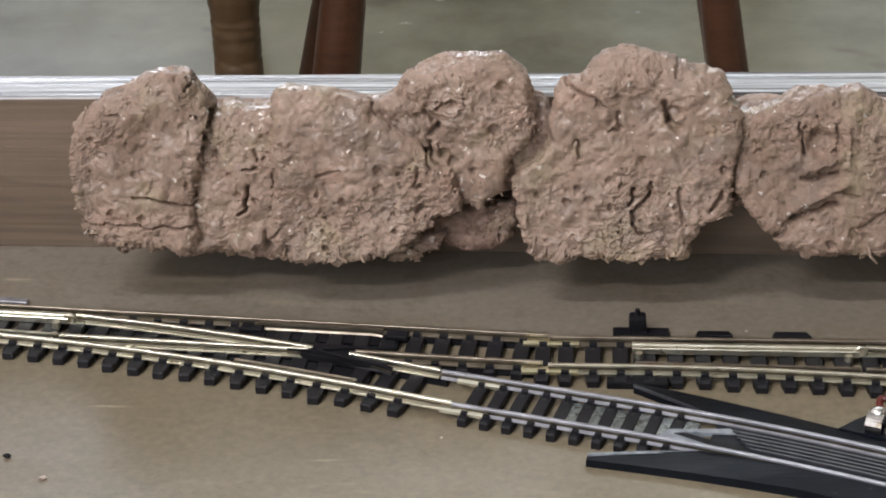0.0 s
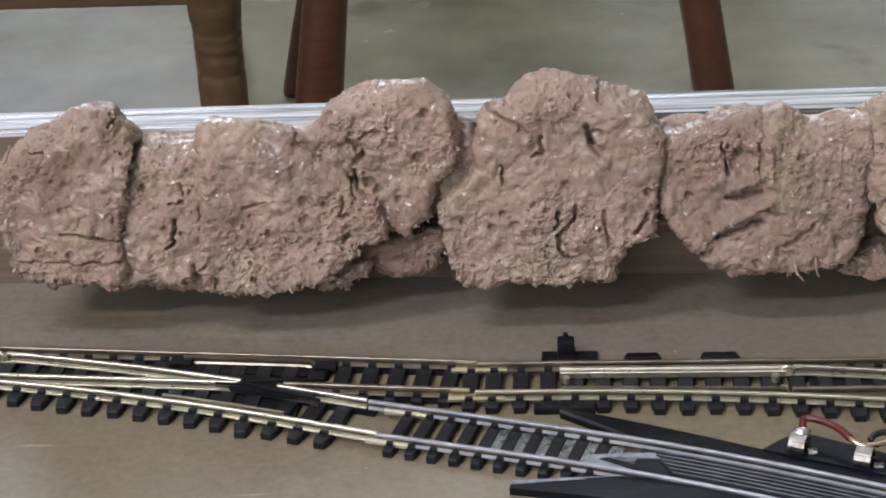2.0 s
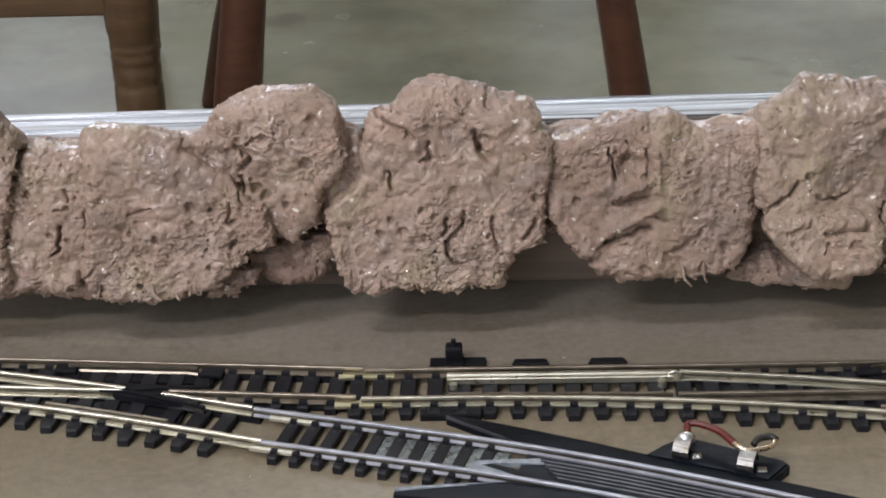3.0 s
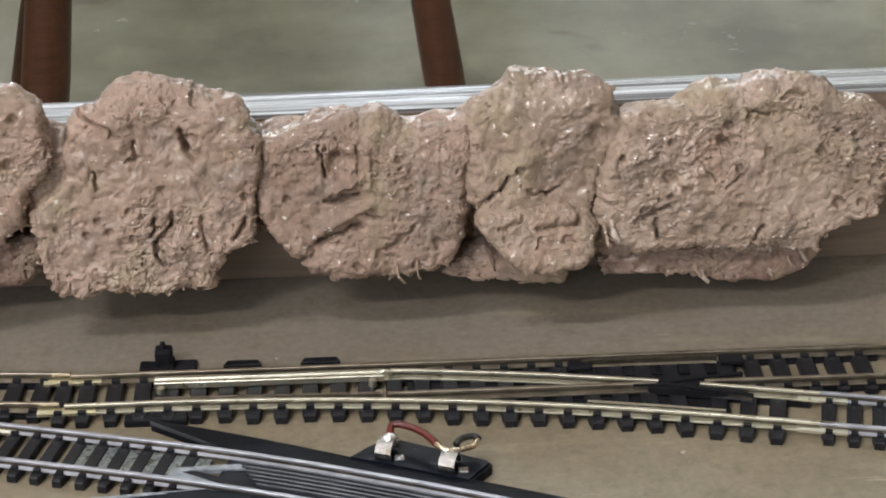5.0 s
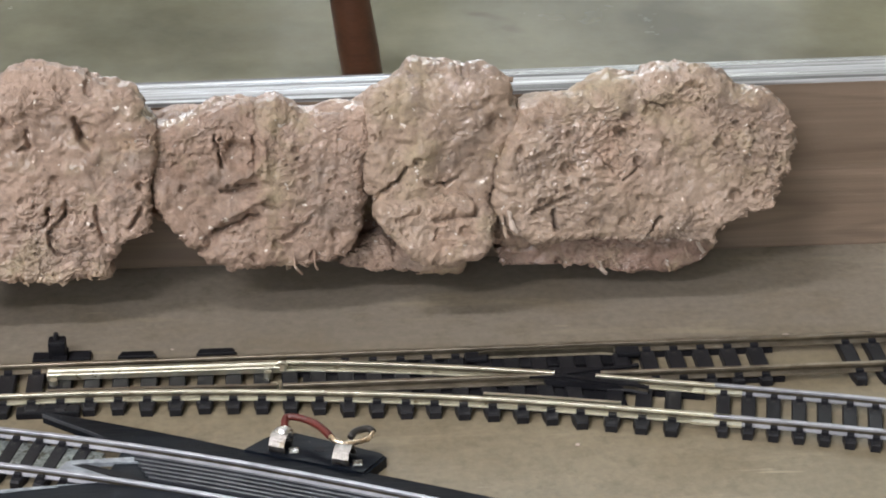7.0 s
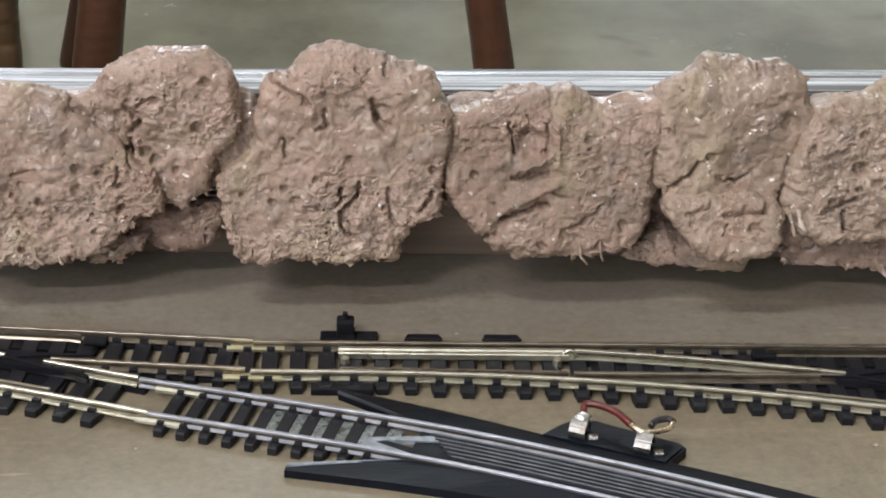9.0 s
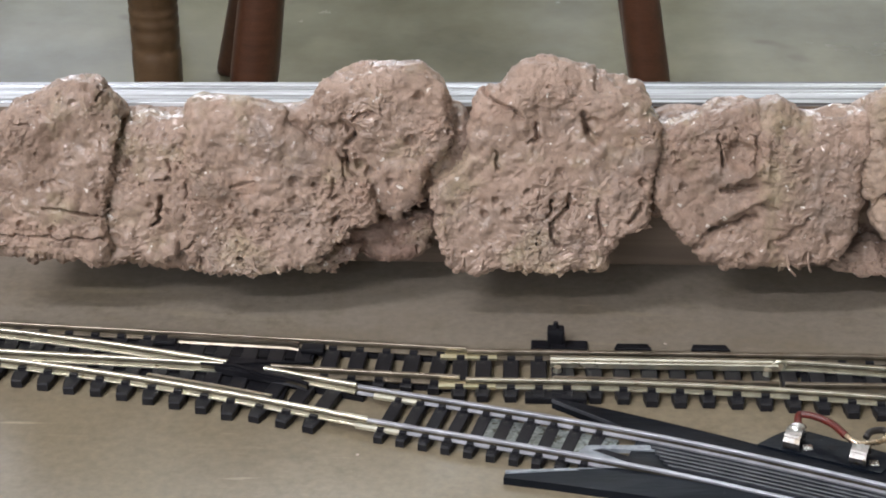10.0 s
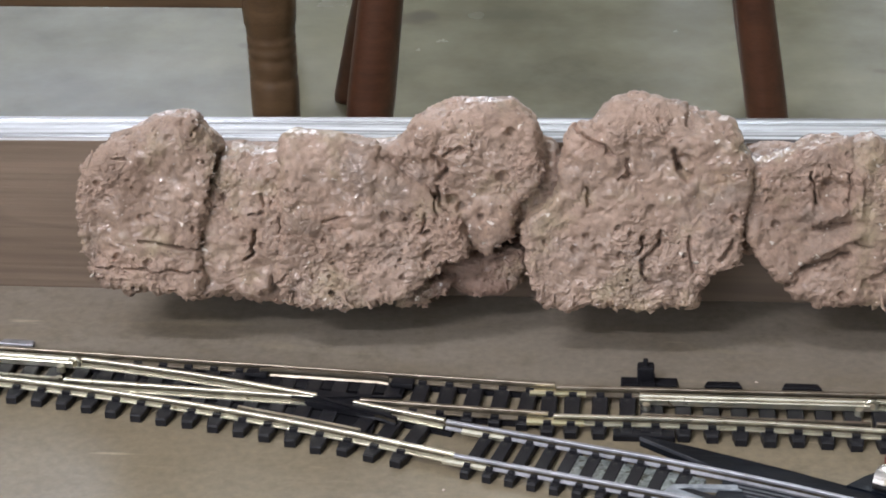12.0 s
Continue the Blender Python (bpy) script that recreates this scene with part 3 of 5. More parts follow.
        tie = part("sleeper", sleeper_mesh((-G2 - 0.36, G2 + 0.02), 0.285, (-G2,)), SLEEPER, t)
        tie.matrix_basis = pose(v * CM, -drop(v) * CM, 0, 0, 0, a)
        v += 0.487
    # folded joiners at the toe
    for side in (-G2, G2):
        bm = sweep(bmesh.new(), [(-1.95, side, RAIL_Z - 0.01), (-0.95, side, RAIL_Z - 0.01)], [(-0.115, 0), (0.115, 0), (0.115, 0.05), (0.05, 0.07), (-0.05, 0.07), (-0.115, 0.05)])
        part("rail_joiner", bm, BRASS, t, "bright yellow brass rail joiner")
    # throw bar, its actuator post and the side lugs
    part("throw_bar", box(bmesh.new(), 0.02, 0.28, -G2 - 0.25, G2 + 0.75, 0.05, 0.15, 0.02), BLACK, t)
    post = part("actuator_post", box(bmesh.new(), -0.05, 0.26, G2 + 0.45, G2 + 0.72, 0.06, 0.42, 0.05), BLACK, t, "black plastic throw-bar post with a knob")
    part("knob", cyl(bmesh.new(), (0.10, G2 + 0.58, 0.40), (0.10, G2 + 0.58, 0.54), 0.055, 0.045, 12), BLACK, post)
    part("end_bar", box(bmesh.new(), -0.45, 0.62, -G2 - reach - 0.04, -G2 - 0.12, 0.0, 0.13, 0.03), BLACK, t)
    part("actuator_plate", box(bmesh.new(), -0.34, 0.68, G2 + 0.42, G2 + 0.72, 0.0, 0.09, 0.03), BLACK, t)
    for a, b in ((1.15, 1.83), (2.53, 3.24)):
        a, b, c = a - lug_back, b - lug_back, G2 + 0.42
        bm = prism(bmesh.new(), [(a, c), (b, c), (b - 0.06, c + 0.24, 0.07), (a + 0.06, c + 0.24, 0.07)], 0, 0.11)
        bmesh.ops.bevel(bm, geom=list(bm.edges), offset=0.015, segments=1, affect="EDGES")
        plate = part("side_lug", bm, lug, t)
        part("lug_slot", box(bmesh.new(), (a + b) / 2 - 0.12, (a + b) / 2 + 0.12, c - 0.008, c + 0.05, 0.0, 0.05), BLACK, plate, "dark arched slot")
    for px, py in ((0.12, G2 - 0.47), (3.80, G2 - 0.47), (3.9, -G2 + 0.10), (0.10, -G2 + 0.13)):
        part("hinge_rivet", cyl(bmesh.new(), (px, py, TIE_H - 0.02), (px, py, TIE_H + 0.10), 0.085, 0.07, 12), BRASSY, t)
    loop = [(4.02 + 0.10 * math.cos(u * math.pi / 4), G2 - 0.33, TIE_H + 0.10 + 0.09 * math.sin(u * math.pi / 4)) for u in range(-1, 6)]
    part("hinge_loop", tube(bmesh.new(), loop, 0.035, 8), BRASSY, t, "small bent brass hinge loop", smooth=True)
    part("hinge_plate", box(bmesh.new(), 3.55, 4.30, G2 - 0.36, G2 - 0.13, TIE_H, TIE_H + 0.035, 0.01), BRASSY, t)
    return t


AX, AY, AH = -14.40, 0.966, -4.6
BX, BY, BH = 0.0, -0.142, 0.0
turnout("black plastic turnout with brass-coloured rails", BX, BY, BH, WEB, BLACK, DULL)
turnout("black plastic turnout with a bright check rail", AX, AY, AH, DULL, STEEL, BRASSY, 11.15, 0.41, 0.33)
ca, sa = math.cos(radians(AH)), math.sin(radians(AH))


def on_a(u, v):
    return AX + u * ca - v * sa, AY + u * sa + v * ca


# approach to the far turnout, off to the left
x, y = on_a(-1.4, 0)
track("straight track with dull rails joined to a turnout", course(x, y, 180 + AH, [(14, 0)]), 0.487, 0.27, 0.80, BRASSY)
# straight on past the second turnout, with a bare gap in the sleepers
track("straight track with tarnished rails and a bare gap", course(BX + 12.9, BY, BH, [(16, 0)]), 0.487, 0.27, 0.80, DULL, first=1.22, joiner=False)
# curved roads of bright rail
x, y = -2.80, -1.545
diag = course(x, y, -14.9, [(2.4, 0), (4.0, -6.0), (12, -9.0)])
track("curved track of bright steel rail on black sleepers", diag, 0.392, 0.225, 0.74, STEEL, until=3.7, lead=(0.68, 0.18), first=0.08)
x, y = BX + 11.35, BY - drop(11.35)
track("curved track of bright steel rail on black sleepers", course(x, y, -12.6, [(2.6, -2.0), (12, -12.0)]), 0.425, 0.235, 0.74, STEEL, first=0.16)

# ---- rerailer over the curved road ----
rr = thing("rerailer", "black plastic rerailer ramp with grooved middle and wire terminals", "rerailer")


def at_diag(s, off):
    px, py, a = on_course(diag, s)
    return px - off * math.sin(a), py + off * math.cos(a)


def band(s0, s1, o0, o1, z0, z1, n=16):
    """A strip that follows the curved road between two offsets."""
    bm = bmesh.new()
    rings = []
    for i in range(n + 1):
        s = s0 + (s1 - s0) * i / n
        (ax, ay), (bx, by) = at_diag(s, o0), at_diag(s, o1)
        rings.append([bm.verts.new(v) for v in ((ax, ay, 0), (bx, by, 0), (bx, by, z1), (ax, ay, z0))])
    for a, b in zip(rings, rings[1:]):
        for k in range(4):
            bm.faces.new((a[k], a[(k + 1) % 4], b[(k + 1) % 4], b[k]))
    bm.faces.new(rings[0][::-1])
    bm.faces.new(rings[-1])
    return bm


def loft(inner, outer, zi, zo, n=14):
    """A sloping solid between two plan lines of equal count, resting on the board."""
    bm = bmesh.new()
    rings = []
    for (ax, ay), (bx, by), ha, hb in zip(inner, outer, zi, zo):
        rings.append([bm.verts.new(v) for v in ((ax, ay, 0), (bx, by, 0), (bx, by, hb), (ax, ay, ha))])
    for a, b in zip(rings, rings[1:]):
        for k in range(4):
            bm.faces.new((a[k], a[(k + 1) % 4], b[(k + 1) % 4], b[k]))
    bm.faces.new(rings[0][::-1])
    bm.faces.new(rings[-1])
    return bm


END = 13.0
TOP = HEAD - 0.04
for sgn in (-1, 1):
    run = [i / 12 for i in range(13)]
    start = 2.42 if sgn < 0 else 2.60
    ss = [start + (END - start) * u for u in run]
    outer, inner, hi, ho = [], [], [], []
    for s in ss:
        flare = max(0.0, 1 - (s - start) / 3.6)
        outer.append(at_diag(s, sgn * (G2 + 0.50 + 0.30 * flare)))
        inner.append(at_diag(s, sgn * (G2 + 0.055 + 0.62 * max(0.0, 1 - (s - start) / 1.75))))
        hi.append(TOP - 0.10 * flare)
        ho.append(0.16 - 0.02 * flare)
    part("outer_ramp", loft(inner, outer, hi, ho), RAMP_BLACK, rr)
    lip, w = [(x, y, TOP - 0.13) for x, y in inner[:4]], 0.045 if sgn < 0 else 0.014
    part("ramp_lip", sweep(bmesh.new(), lip, [(-w, 0), (w, 0), (w * 0.7, 0.06), (-w * 0.7, 0.06)]), WORN if sgn < 0 else RIB, rr, "worn pale ramp lip")
part("inner_plate", band(4.25, END, -G2 + 0.13, G2 - 0.13, TOP - 0.06, TOP - 0.06), RAMP_BLACK, rr)
for k in range(6):
    o = -0.26 + k * 0.105
    part("groove_rib", band(4.45 + 0.10 * (5 - k), END, o - 0.022, o + 0.022, TOP + 0.0, TOP + 0.0, 12), RIB, rr)
for name, plan, top, paint, tag in (
    ("nose_plate", [(3.42, -0.38), (3.52, -0.10), (4.15, 0.12), (4.50, 0.24), (4.62, 0.12), (3.78, -0.11), (3.62, -0.20), (4.35, -0.37)], TOP - 0.03, WORN, "rubbed pale lead-in plate"),
    ("guide_slot", [(3.56, -0.13), (3.86, -0.11), (4.62, -0.22), (5.3, -0.34), (4.7, -0.37), (3.72, -0.22)], TOP - 0.045, BLACK, "dark tapered guide slot"),
):
    part(name, prism(bmesh.new(), [at_diag(u, o) for u, o in plan], TIE_H, top), paint, rr, tag)
part("contact_strip", band(1.75, 3.95, -0.37, 0.37, 0.125, 0.125, 6), CONTACT, rr, "dull grey-green metal contact strip between sleepers")
# terminal block
bm = prism(bmesh.new(), [(3.30, -2.45), (3.72, -2.20), (4.05, -1.88), (5.62, -2.66), (5.70, -2.78), (5.30, -3.28), (4.4, -2.85)], 0, 0.22)
bmesh.ops.bevel(bm, geom=[e for e in bm.edges if all(v.co.z > 0.1 for v in e.verts)], offset=0.04, segments=2, affect="EDGES")
block = part("terminal_block", bm, RAMP_BLACK, rr, "black terminal block with a screw hole")
part("screw_hole", cyl(bmesh.new(), (4.62, -2.52, 0.20), (4.62, -2.52, 0.226), 0.085), BLACK, block)


def clip(px, py, turn):
    """A bent metal spring clip with a solder blob."""
    bm = bmesh.new()
    c, s = math.cos(radians(turn)), math.sin(radians(turn))
    prof = [(-0.15, 0.0), (-0.18, 0.06), (-0.18, 0.13), (-0.14, 0.20), (-0.07, 0.24), (0.0, 0.25), (0.07, 0.23), (0.11, 0.18), (0.12, 0.11), (0.14, 0.06), (0.21, 0.03)]
    rows = []
    for th in (0, 0.035):
        for v in (-0.135, 0.135):
            rows.append([bm.verts.new((px + v * c - (u + th) * s, py + v * s + (u + th) * c, 0.22 + z + th)) for u, z in prof])
    for a, b in ((0, 1), (1, 3), (3, 2), (2, 0)):
        for k in range(len(prof) - 1):
            bm.faces.new((rows[a][k], rows[b][k], rows[b][k + 1], rows[a][k + 1]))
    ob = part("terminal_clip", bm, CLIP, rr, "bright bent metal wire clip")
    part("solder_tab", box(bmesh.new(), px + 0.13, px + 0.30, py - 0.22, py - 0.06, 0.215, 0.27, 0.02), SOLDER, ob)
    return ob


clip(3.98, -2.43, -22)
clip(5.00, -2.86, -22)
bm = bmesh.new()
bmesh.ops.create_icosphere(bm, subdivisions=3, radius=0.15, matrix=Matrix.Translation((4.04, -2.34, 0.44)) @ Matrix.Diagonal((1.1, 0.8, 0.9, 1)))
for v in bm.verts:
    v.co += v.co.normalized() * 0.07 * noise.noise(v.co * 5.0)
part("solder_blob", bm, SOLDER, rr, "lumpy bright solder blob", smooth=True)
wire = thing("wire", "short red insulated wire with bared copper ends", "wire", "terminal wires")
part("insulation", tube(bmesh.new(), [(4.06, -2.26, 0.52), (4.10, -2.06, 0.56), (4.32, -2.12, 0.58), (4.60, -2.32, 0.56), (4.80, -2.58, 0.50)], 0.062), RED, wire, smooth=True)
part("bare_end", tube(bmesh.new(), [(4.78, -2.56, 0.51), (4.88, -2.70, 0.49), (5.02, -2.78, 0.47)], 0.05), COPPER, wire, smooth=True)
wire = thing("wire", "short black wire stub with a bared copper end", "wire", "terminal wires")
part("insulation", tube(bmesh.new(), [(5.12, -2.62, 0.50), (5.22, -2.48, 0.52), (5.42, -2.42, 0.52), (5.50, -2.50, 0.50)], 0.06), BLACK_WIRE, wire, smooth=True)
part("bare_end", tube(bmesh.new(), [(5.49, -2.50, 0.50), (5.40, -2.66, 0.48), (5.14, -2.76, 0.48), (4.94, -2.78, 0.47)], 0.045), COPPER, wire, smooth=True)


# ---- plaster rocks along the edging ----
def lattice(ix, iy, iz, seed):
    h = (ix * 374761393 + iy * 668265263 + iz * 2147483647 + seed * 1274126177) & 0xFFFFFFFF
    h = ((h ^ (h >> 13)) * 1274126177) & 0xFFFFFFFF
    return ((h ^ (h >> 16)) & 0xFFFF) / 32767.5 - 1.0


def value_noise(p, seed):
    f = np.floor(p)
    i = f.astype(np.int64)
    u = p - f
    u = u * u * u * (u * (u * 6 - 15) + 10)
    out = 0
    for dx in (0, 1):
        for dy in (0, 1):
            for dz in (0, 1):
                w = (u[:, 0] if dx else 1 - u[:, 0]) * (u[:, 1] if dy else 1 - u[:, 1]) * (u[:, 2] if dz else 1 - u[:, 2])
                out = out + w * lattice(i[:, 0] + dx, i[:, 1] + dy, i[:, 2] + dz, seed)
    return out


def fractal(p, octaves, seed, gain=0.5):
    out, a = 0, 1.0
    for o in range(octaves):
        out = out + a * value_noise(p * 2.03 ** o + 17.3 * o, seed + o)
        a *= gain
    return out


def plates(p, size, seed):
    """Irregular cells: a random tilted plane in each, and the distance to the cell's edge."""
    s = p / size
    base = np.floor(s).astype(np.int64)
    best, second = np.full(len(p), 9.0), np.full(len(p), 9.0)
    tilt = np.zeros(len(p))
    for dx in (-1, 0, 1):
        for dy in (-1, 0, 1):
            for dz in (-1, 0, 1):
                ix, iy, iz = base[:, 0] + dx, base[:, 1] + dy, base[:, 2] + dz
                off = [0.5 + 0.5 * lattice(ix, iy, iz, seed + j) for j in range(3)]
                ex, ey, ez = s[:, 0] - ix - off[0], s[:, 1] - iy - off[1], s[:, 2] - iz - off[2]
                r = np.sqrt(ex * ex + ey * ey + ez * ez)
                a, c, e = (lattice(ix, iy, iz, seed + 11 + j) for j in range(3))
                near = r < best
                second = np.where(near, best, np.minimum(second, r))
                tilt = np.where(near, a * ex + c * ez - 0.5 * (a + c) * ey + 0.5 * e, tilt)
                best = np.minimum(best, r)
    return tilt, (second - best) * size


def pocks(p, size, share, seed):
    """Scattered sharp-edged round holes: 1 at the middle of a hole, 0 outside."""
    s = p / size
    base = np.floor(s).astype(np.int64)
    out = np.zeros(len(p))
    for dx in (-1, 0, 1):
        for dy in (-1, 0, 1):
            for dz in (-1, 0, 1):
                ix, iy, iz = base[:, 0] + dx, base[:, 1] + dy, base[:, 2] + dz
                off = [0.5 + 0.4 * lattice(ix, iy, iz, seed + j) for j in range(3)]
                pick = 0.5 + 0.5 * lattice(ix, iy, iz, seed + 7)
                rad = 0.14 + 0.26 * (0.5 + 0.5 * lattice(ix, iy, iz, seed + 9)) ** 2
                r = np.sqrt((s[:, 0] - ix - off[0]) ** 2 + (s[:, 1] - iy - off[1]) ** 2 + (s[:, 2] - iz - off[2]) ** 2)
                out = np.maximum(out, np.where(pick < share, np.clip((1 - r / rad) * 2.2, 0, 1) * rad / 0.4, 0))
    return out


def rock(label, outline, seed, tear, paint, gashes=(), pits=(), lean=0.24, front=1.85, bevel=0.20, ledge=False):
    """One cast lump stuck to the edging: a flat leaning face with the given outline (x, z), a turned
    rim, a torn surface with cracks (x, z, x, z, width, depth) and pits (x, z, radius, depth)."""
    ring = np.array(outline)
    ahead = np.roll(ring, -1, 0)
    area = ring[:, 0] * ahead[:, 1] - ahead[:, 0] * ring[:, 1]
    cx, cz = ((ring + ahead) * area[:, None]).sum(0) / (3 * area.sum())
    # how far the outline reaches round the clock
    clock = np.linspace(0, 2 * np.pi, 1440, endpoint=False)
    wx, wz = np.cos(clock)[:, None], np.sin(clock)[:, None]
    ax, az = ring[:, 0] - cx, ring[:, 1] - cz
    bx, bz = ahead[:, 0] - ring[:, 0], ahead[:, 1] - ring[:, 1]
    den = wx * bz - wz * bx
    den = np.where(np.abs(den) < 1e-9, 1e-9, den)
    far, on = (ax * bz - az * bx) / den, (ax * wz - az * wx) / den
    reach = np.where((on >= 0) & (on <= 1) & (far > 0), far, 0).max(1)
    soft = np.hanning(17) / np.hanning(17).sum()
    reach = np.convolve(np.concatenate([reach[-40:], reach, reach[:40]]), soft, "same")[40:-40]
    mean = reach.mean()
    rimp = np.stack([cx + reach * np.cos(clock), 0 * clock + seed, cz + reach * np.sin(clock)], 1)
    low = np.clip(0.45 - np.sin(clock) * 1.2, 0, 1)
    ragged = 0.025 * fractal(rimp * 2.0, 1, seed + 61) + 0.035 * low * fractal(rimp * 4.0, 3, seed + 62, 0.5) + (0.004 + 0.043 * low) * fractal(rimp * 11, 2, seed + 63, 0.7)
    grid = int(90 + 118 * mean)
    lin = np.linspace(-1, 1, grid)
    u, v = (a.ravel() for a in np.meshgrid(lin, lin))
    du, dv = u * np.sqrt(1 - v * v / 2), v * np.sqrt(1 - u * u / 2)
    rho, th = np.hypot(du, dv), np.arctan2(dv, du) % (2 * np.pi)
    rho = 1 - (1 - np.clip(rho, 0, 1)) ** 1.25
    edge_at = np.interp(th, np.append(clock, 2 * np.pi), np.append(reach, reach[0]))
    ragged = np.interp(th, np.append(clock, 2 * np.pi), np.append(ragged, ragged[0])) * rho ** 16
    mix = edge_at * rho ** 0.5 + mean * (1 - rho ** 0.5)
    x, z = cx + (rho * mix + ragged) * np.cos(th), cz + (rho * mix + ragged) * np.sin(th)
    # the rim turns back, more broadly over the crown
    turn = bevel * (1 + 1.4 * np.clip(np.sin(th), 0, 1) ** 2) * (1 + 0.35 * fractal(np.stack([x, z, 0 * x + seed], 1) * 1.1, 2, seed + 65))
    turn = np.maximum(turn, 0.08)
    inset = np.clip(1 - (1 - rho) * edge_at / turn, 0, 1)
    y = front + lean * (z - 1.0) + turn * (1 - np.sqrt(1 - inset ** 2))
    verts = np.stack([x, y, z], 1)
    idx = np.arange(grid * grid).reshape(grid, grid)
    faces = [tuple(q) for q in np.stack([idx[:-1, :-1], idx[:-1, 1:], idx[1:, 1:], idx[1:, :-1]], -1).reshape(-1, 4)]
    border = np.concatenate([idx[0, :-1], idx[:-1, -1], idx[-1, :0:-1], idx[:0:-1, 0]])
    m, rings, last, back = len(border), 34, border, []
    for s in range(1, rings + 1):
        q = (s / rings) ** 1.8
        shrink = 1 - 0.14 * q ** 1.3
        start = grid * grid + len(back) * m
        gone = (4.26 - y[border]) * q
        fall = 1.2 * np.clip(gone - 0.6, 0, 9) if ledge else 0.6 * np.clip(gone - 0.3, 0, 9)
        back.append(np.stack([cx + (x[border] - cx) * shrink, y[border] + gone, cz + (z[border] - cz) * shrink - fall * np.clip(np.sin(th[border]) * 1.4, 0, 1)], 1))
        nxt = np.arange(start, start + m)
        faces += [(int(last[j]), int(nxt[j]), int(nxt[(j + 1) % m]), int(last[(j + 1) % m])) for j in range(m)]
        last = nxt
    verts = np.concatenate([verts] + back)
    faces.append(tuple(int(j) for j in last[::-1]))
    me = bpy.data.meshes.new("rock")
    me.from_pydata(verts.tolist(), [], faces)
    me.update()
    normal = np.zeros(len(verts) * 3, dtype=np.float32)
    me.vertex_normals.foreach_get("vector", normal)
    bpy.data.meshes.remove(me)
    normal = normal.reshape(-1, 3).astype(float)
    if normal[idx[grid // 2, grid // 2], 1] > 0:
        normal = -normal
        faces = [f[::-1] for f in faces]
    p = verts.copy()
    warp = np.stack([fractal(p * 2.2 + 31 * j, 3, seed + 50 + j) for j in range(3)], 1)
    q = p + 0.06 * warp
    crown = np.clip(normal[:, 2] * 1.8 - 0.4, 0, 1)
    rim = np.concatenate([inset, np.ones(len(p) - len(rho))])
    # where the plaster was wiped it lies smooth, elsewhere it tore open
    torn = np.clip(tear * (0.55 + 1.1 * fractal(p * 0.9 + 9, 3, seed + 91)) + 0.25 * rim, 0.05, 1.2) * (1 - 0.6 * crown)
    d = 0.085 * fractal(p * 0.8, 2, seed) + 0.048 * fractal(p * 2.1, 2, seed + 2)
    # chips with sharp steps, drawn out sideways as the trowel tore them
    tilt, _ = plates(q * np.array([0.85, 1.0, 1.3]), 0.36, seed + 5)
    d = d + (0.25 + 0.75 * torn) * 0.020 * tilt
    tilt, _ = plates(q * np.array([0.9, 1.0, 1.2]), 0.15, seed + 7)
    d = d + (0.05 + 0.95 * torn) * 0.030 * tilt
    tilt, _ = plates(q * np.array([0.9, 1.0, 1.15]), 0.075, seed + 8)
    d = d + (0.06 + 0.94 * torn) * 0.026 * tilt + (0.25 + 0.75 * torn) * 0.045 * pocks(q, 0.15, 0.40, seed + 47)
    # soft dabs where it was smeared, grit where it tore
    d = d + 0.032 * fractal(q * 5.0, 2, seed + 31, 0.6)
    d = d + (0.2 + 0.8 * torn) * 0.010 * fractal(q * np.array([15.0, 15.0, 19.0]), 2, seed + 33, 0.8)
    # curled shreds pulled up along short lines
    curl = np.clip(1 - np.abs(fractal(q * np.array([2.6, 2.6, 4.0]) + 40, 3, seed + 37, 0.6)) * 6.0, 0, 1)
    where = np.clip(fractal(p * 2.3 + 60, 2, seed + 39) * 2.5 - 0.35, 0, 1)
    d = d + 0.045 * curl * where * (0.35 + 0.65 * torn)
    d = d - (0.15 + 0.85 * torn) * (0.15 * pocks(q, 0.13, 0.42, seed + 45) + 0.22 * pocks(q, 0.24, 0.28, seed + 41))
    wob, nick = 0.04 * fractal(p * 4, 2, seed + 81), 0.03 * fractal(p * 11, 2, seed + 85)
    for x0, z0, x1, z1, wide, deep in gashes:
        ex, ez = x1 - x0, z1 - z0
        size = math.hypot(ex, ez)
        s = ((p[:, 0] - x0) * ex + (p[:, 2] - z0) * ez) / size
        side = ((p[:, 0] - x0) * ez - (p[:, 2] - z0) * ex) / size + 1.3 * wob + 0.7 * nick
        off = np.hypot(side, np.maximum(0, np.maximum(-s, s - size)))
        d = d - deep * np.exp(-(off / wide) ** 2)
    for px, pz, pr, deep in pits:
        off = np.hypot(p[:, 0] - px, p[:, 2] - pz) + wob + nick
        d = d - deep * np.exp(-(np.clip(off, 0, 9) / pr) ** 4)
    verts = verts + normal * (d * np.clip((4.24 - verts[:, 1]) / 0.4, 0, 1))[:, None]
    # torn flakes that stand proud, most of them round the lower rim
    pick = np.random.RandomState(seed)
    n = grid * grid
    hang = np.clip(-normal[:n, 2], 0, 1)
    odds = (0.06 + 0.7 * rim[:n] ** 3 + 0.5 * torn[:n] + 2.5 * hang) * (verts[:n, 1] < 3.6) * (1 - crown[:n])
    extra, whole = [], len(faces)
    for j in pick.choice(n, int(75 * mean * (0.3 + tear)), p=odds / odds.sum()):
        out = normal[j]
        along = np.cross(out, pick.normal(size=3) * np.array([0.5, 1, 1.4]))
        along /= np.linalg.norm(along)
        third = np.cross(out, along)
        out = out + 0.6 * pick.normal(size=3) * np.array([1, 0.3, 1])
        big = 0.8 + 0.7 * hang[j]
        a, c, e = big * pick.uniform(0.04, 0.13), big * pick.uniform(0.02, 0.05), pick.uniform(0.02, 0.045)
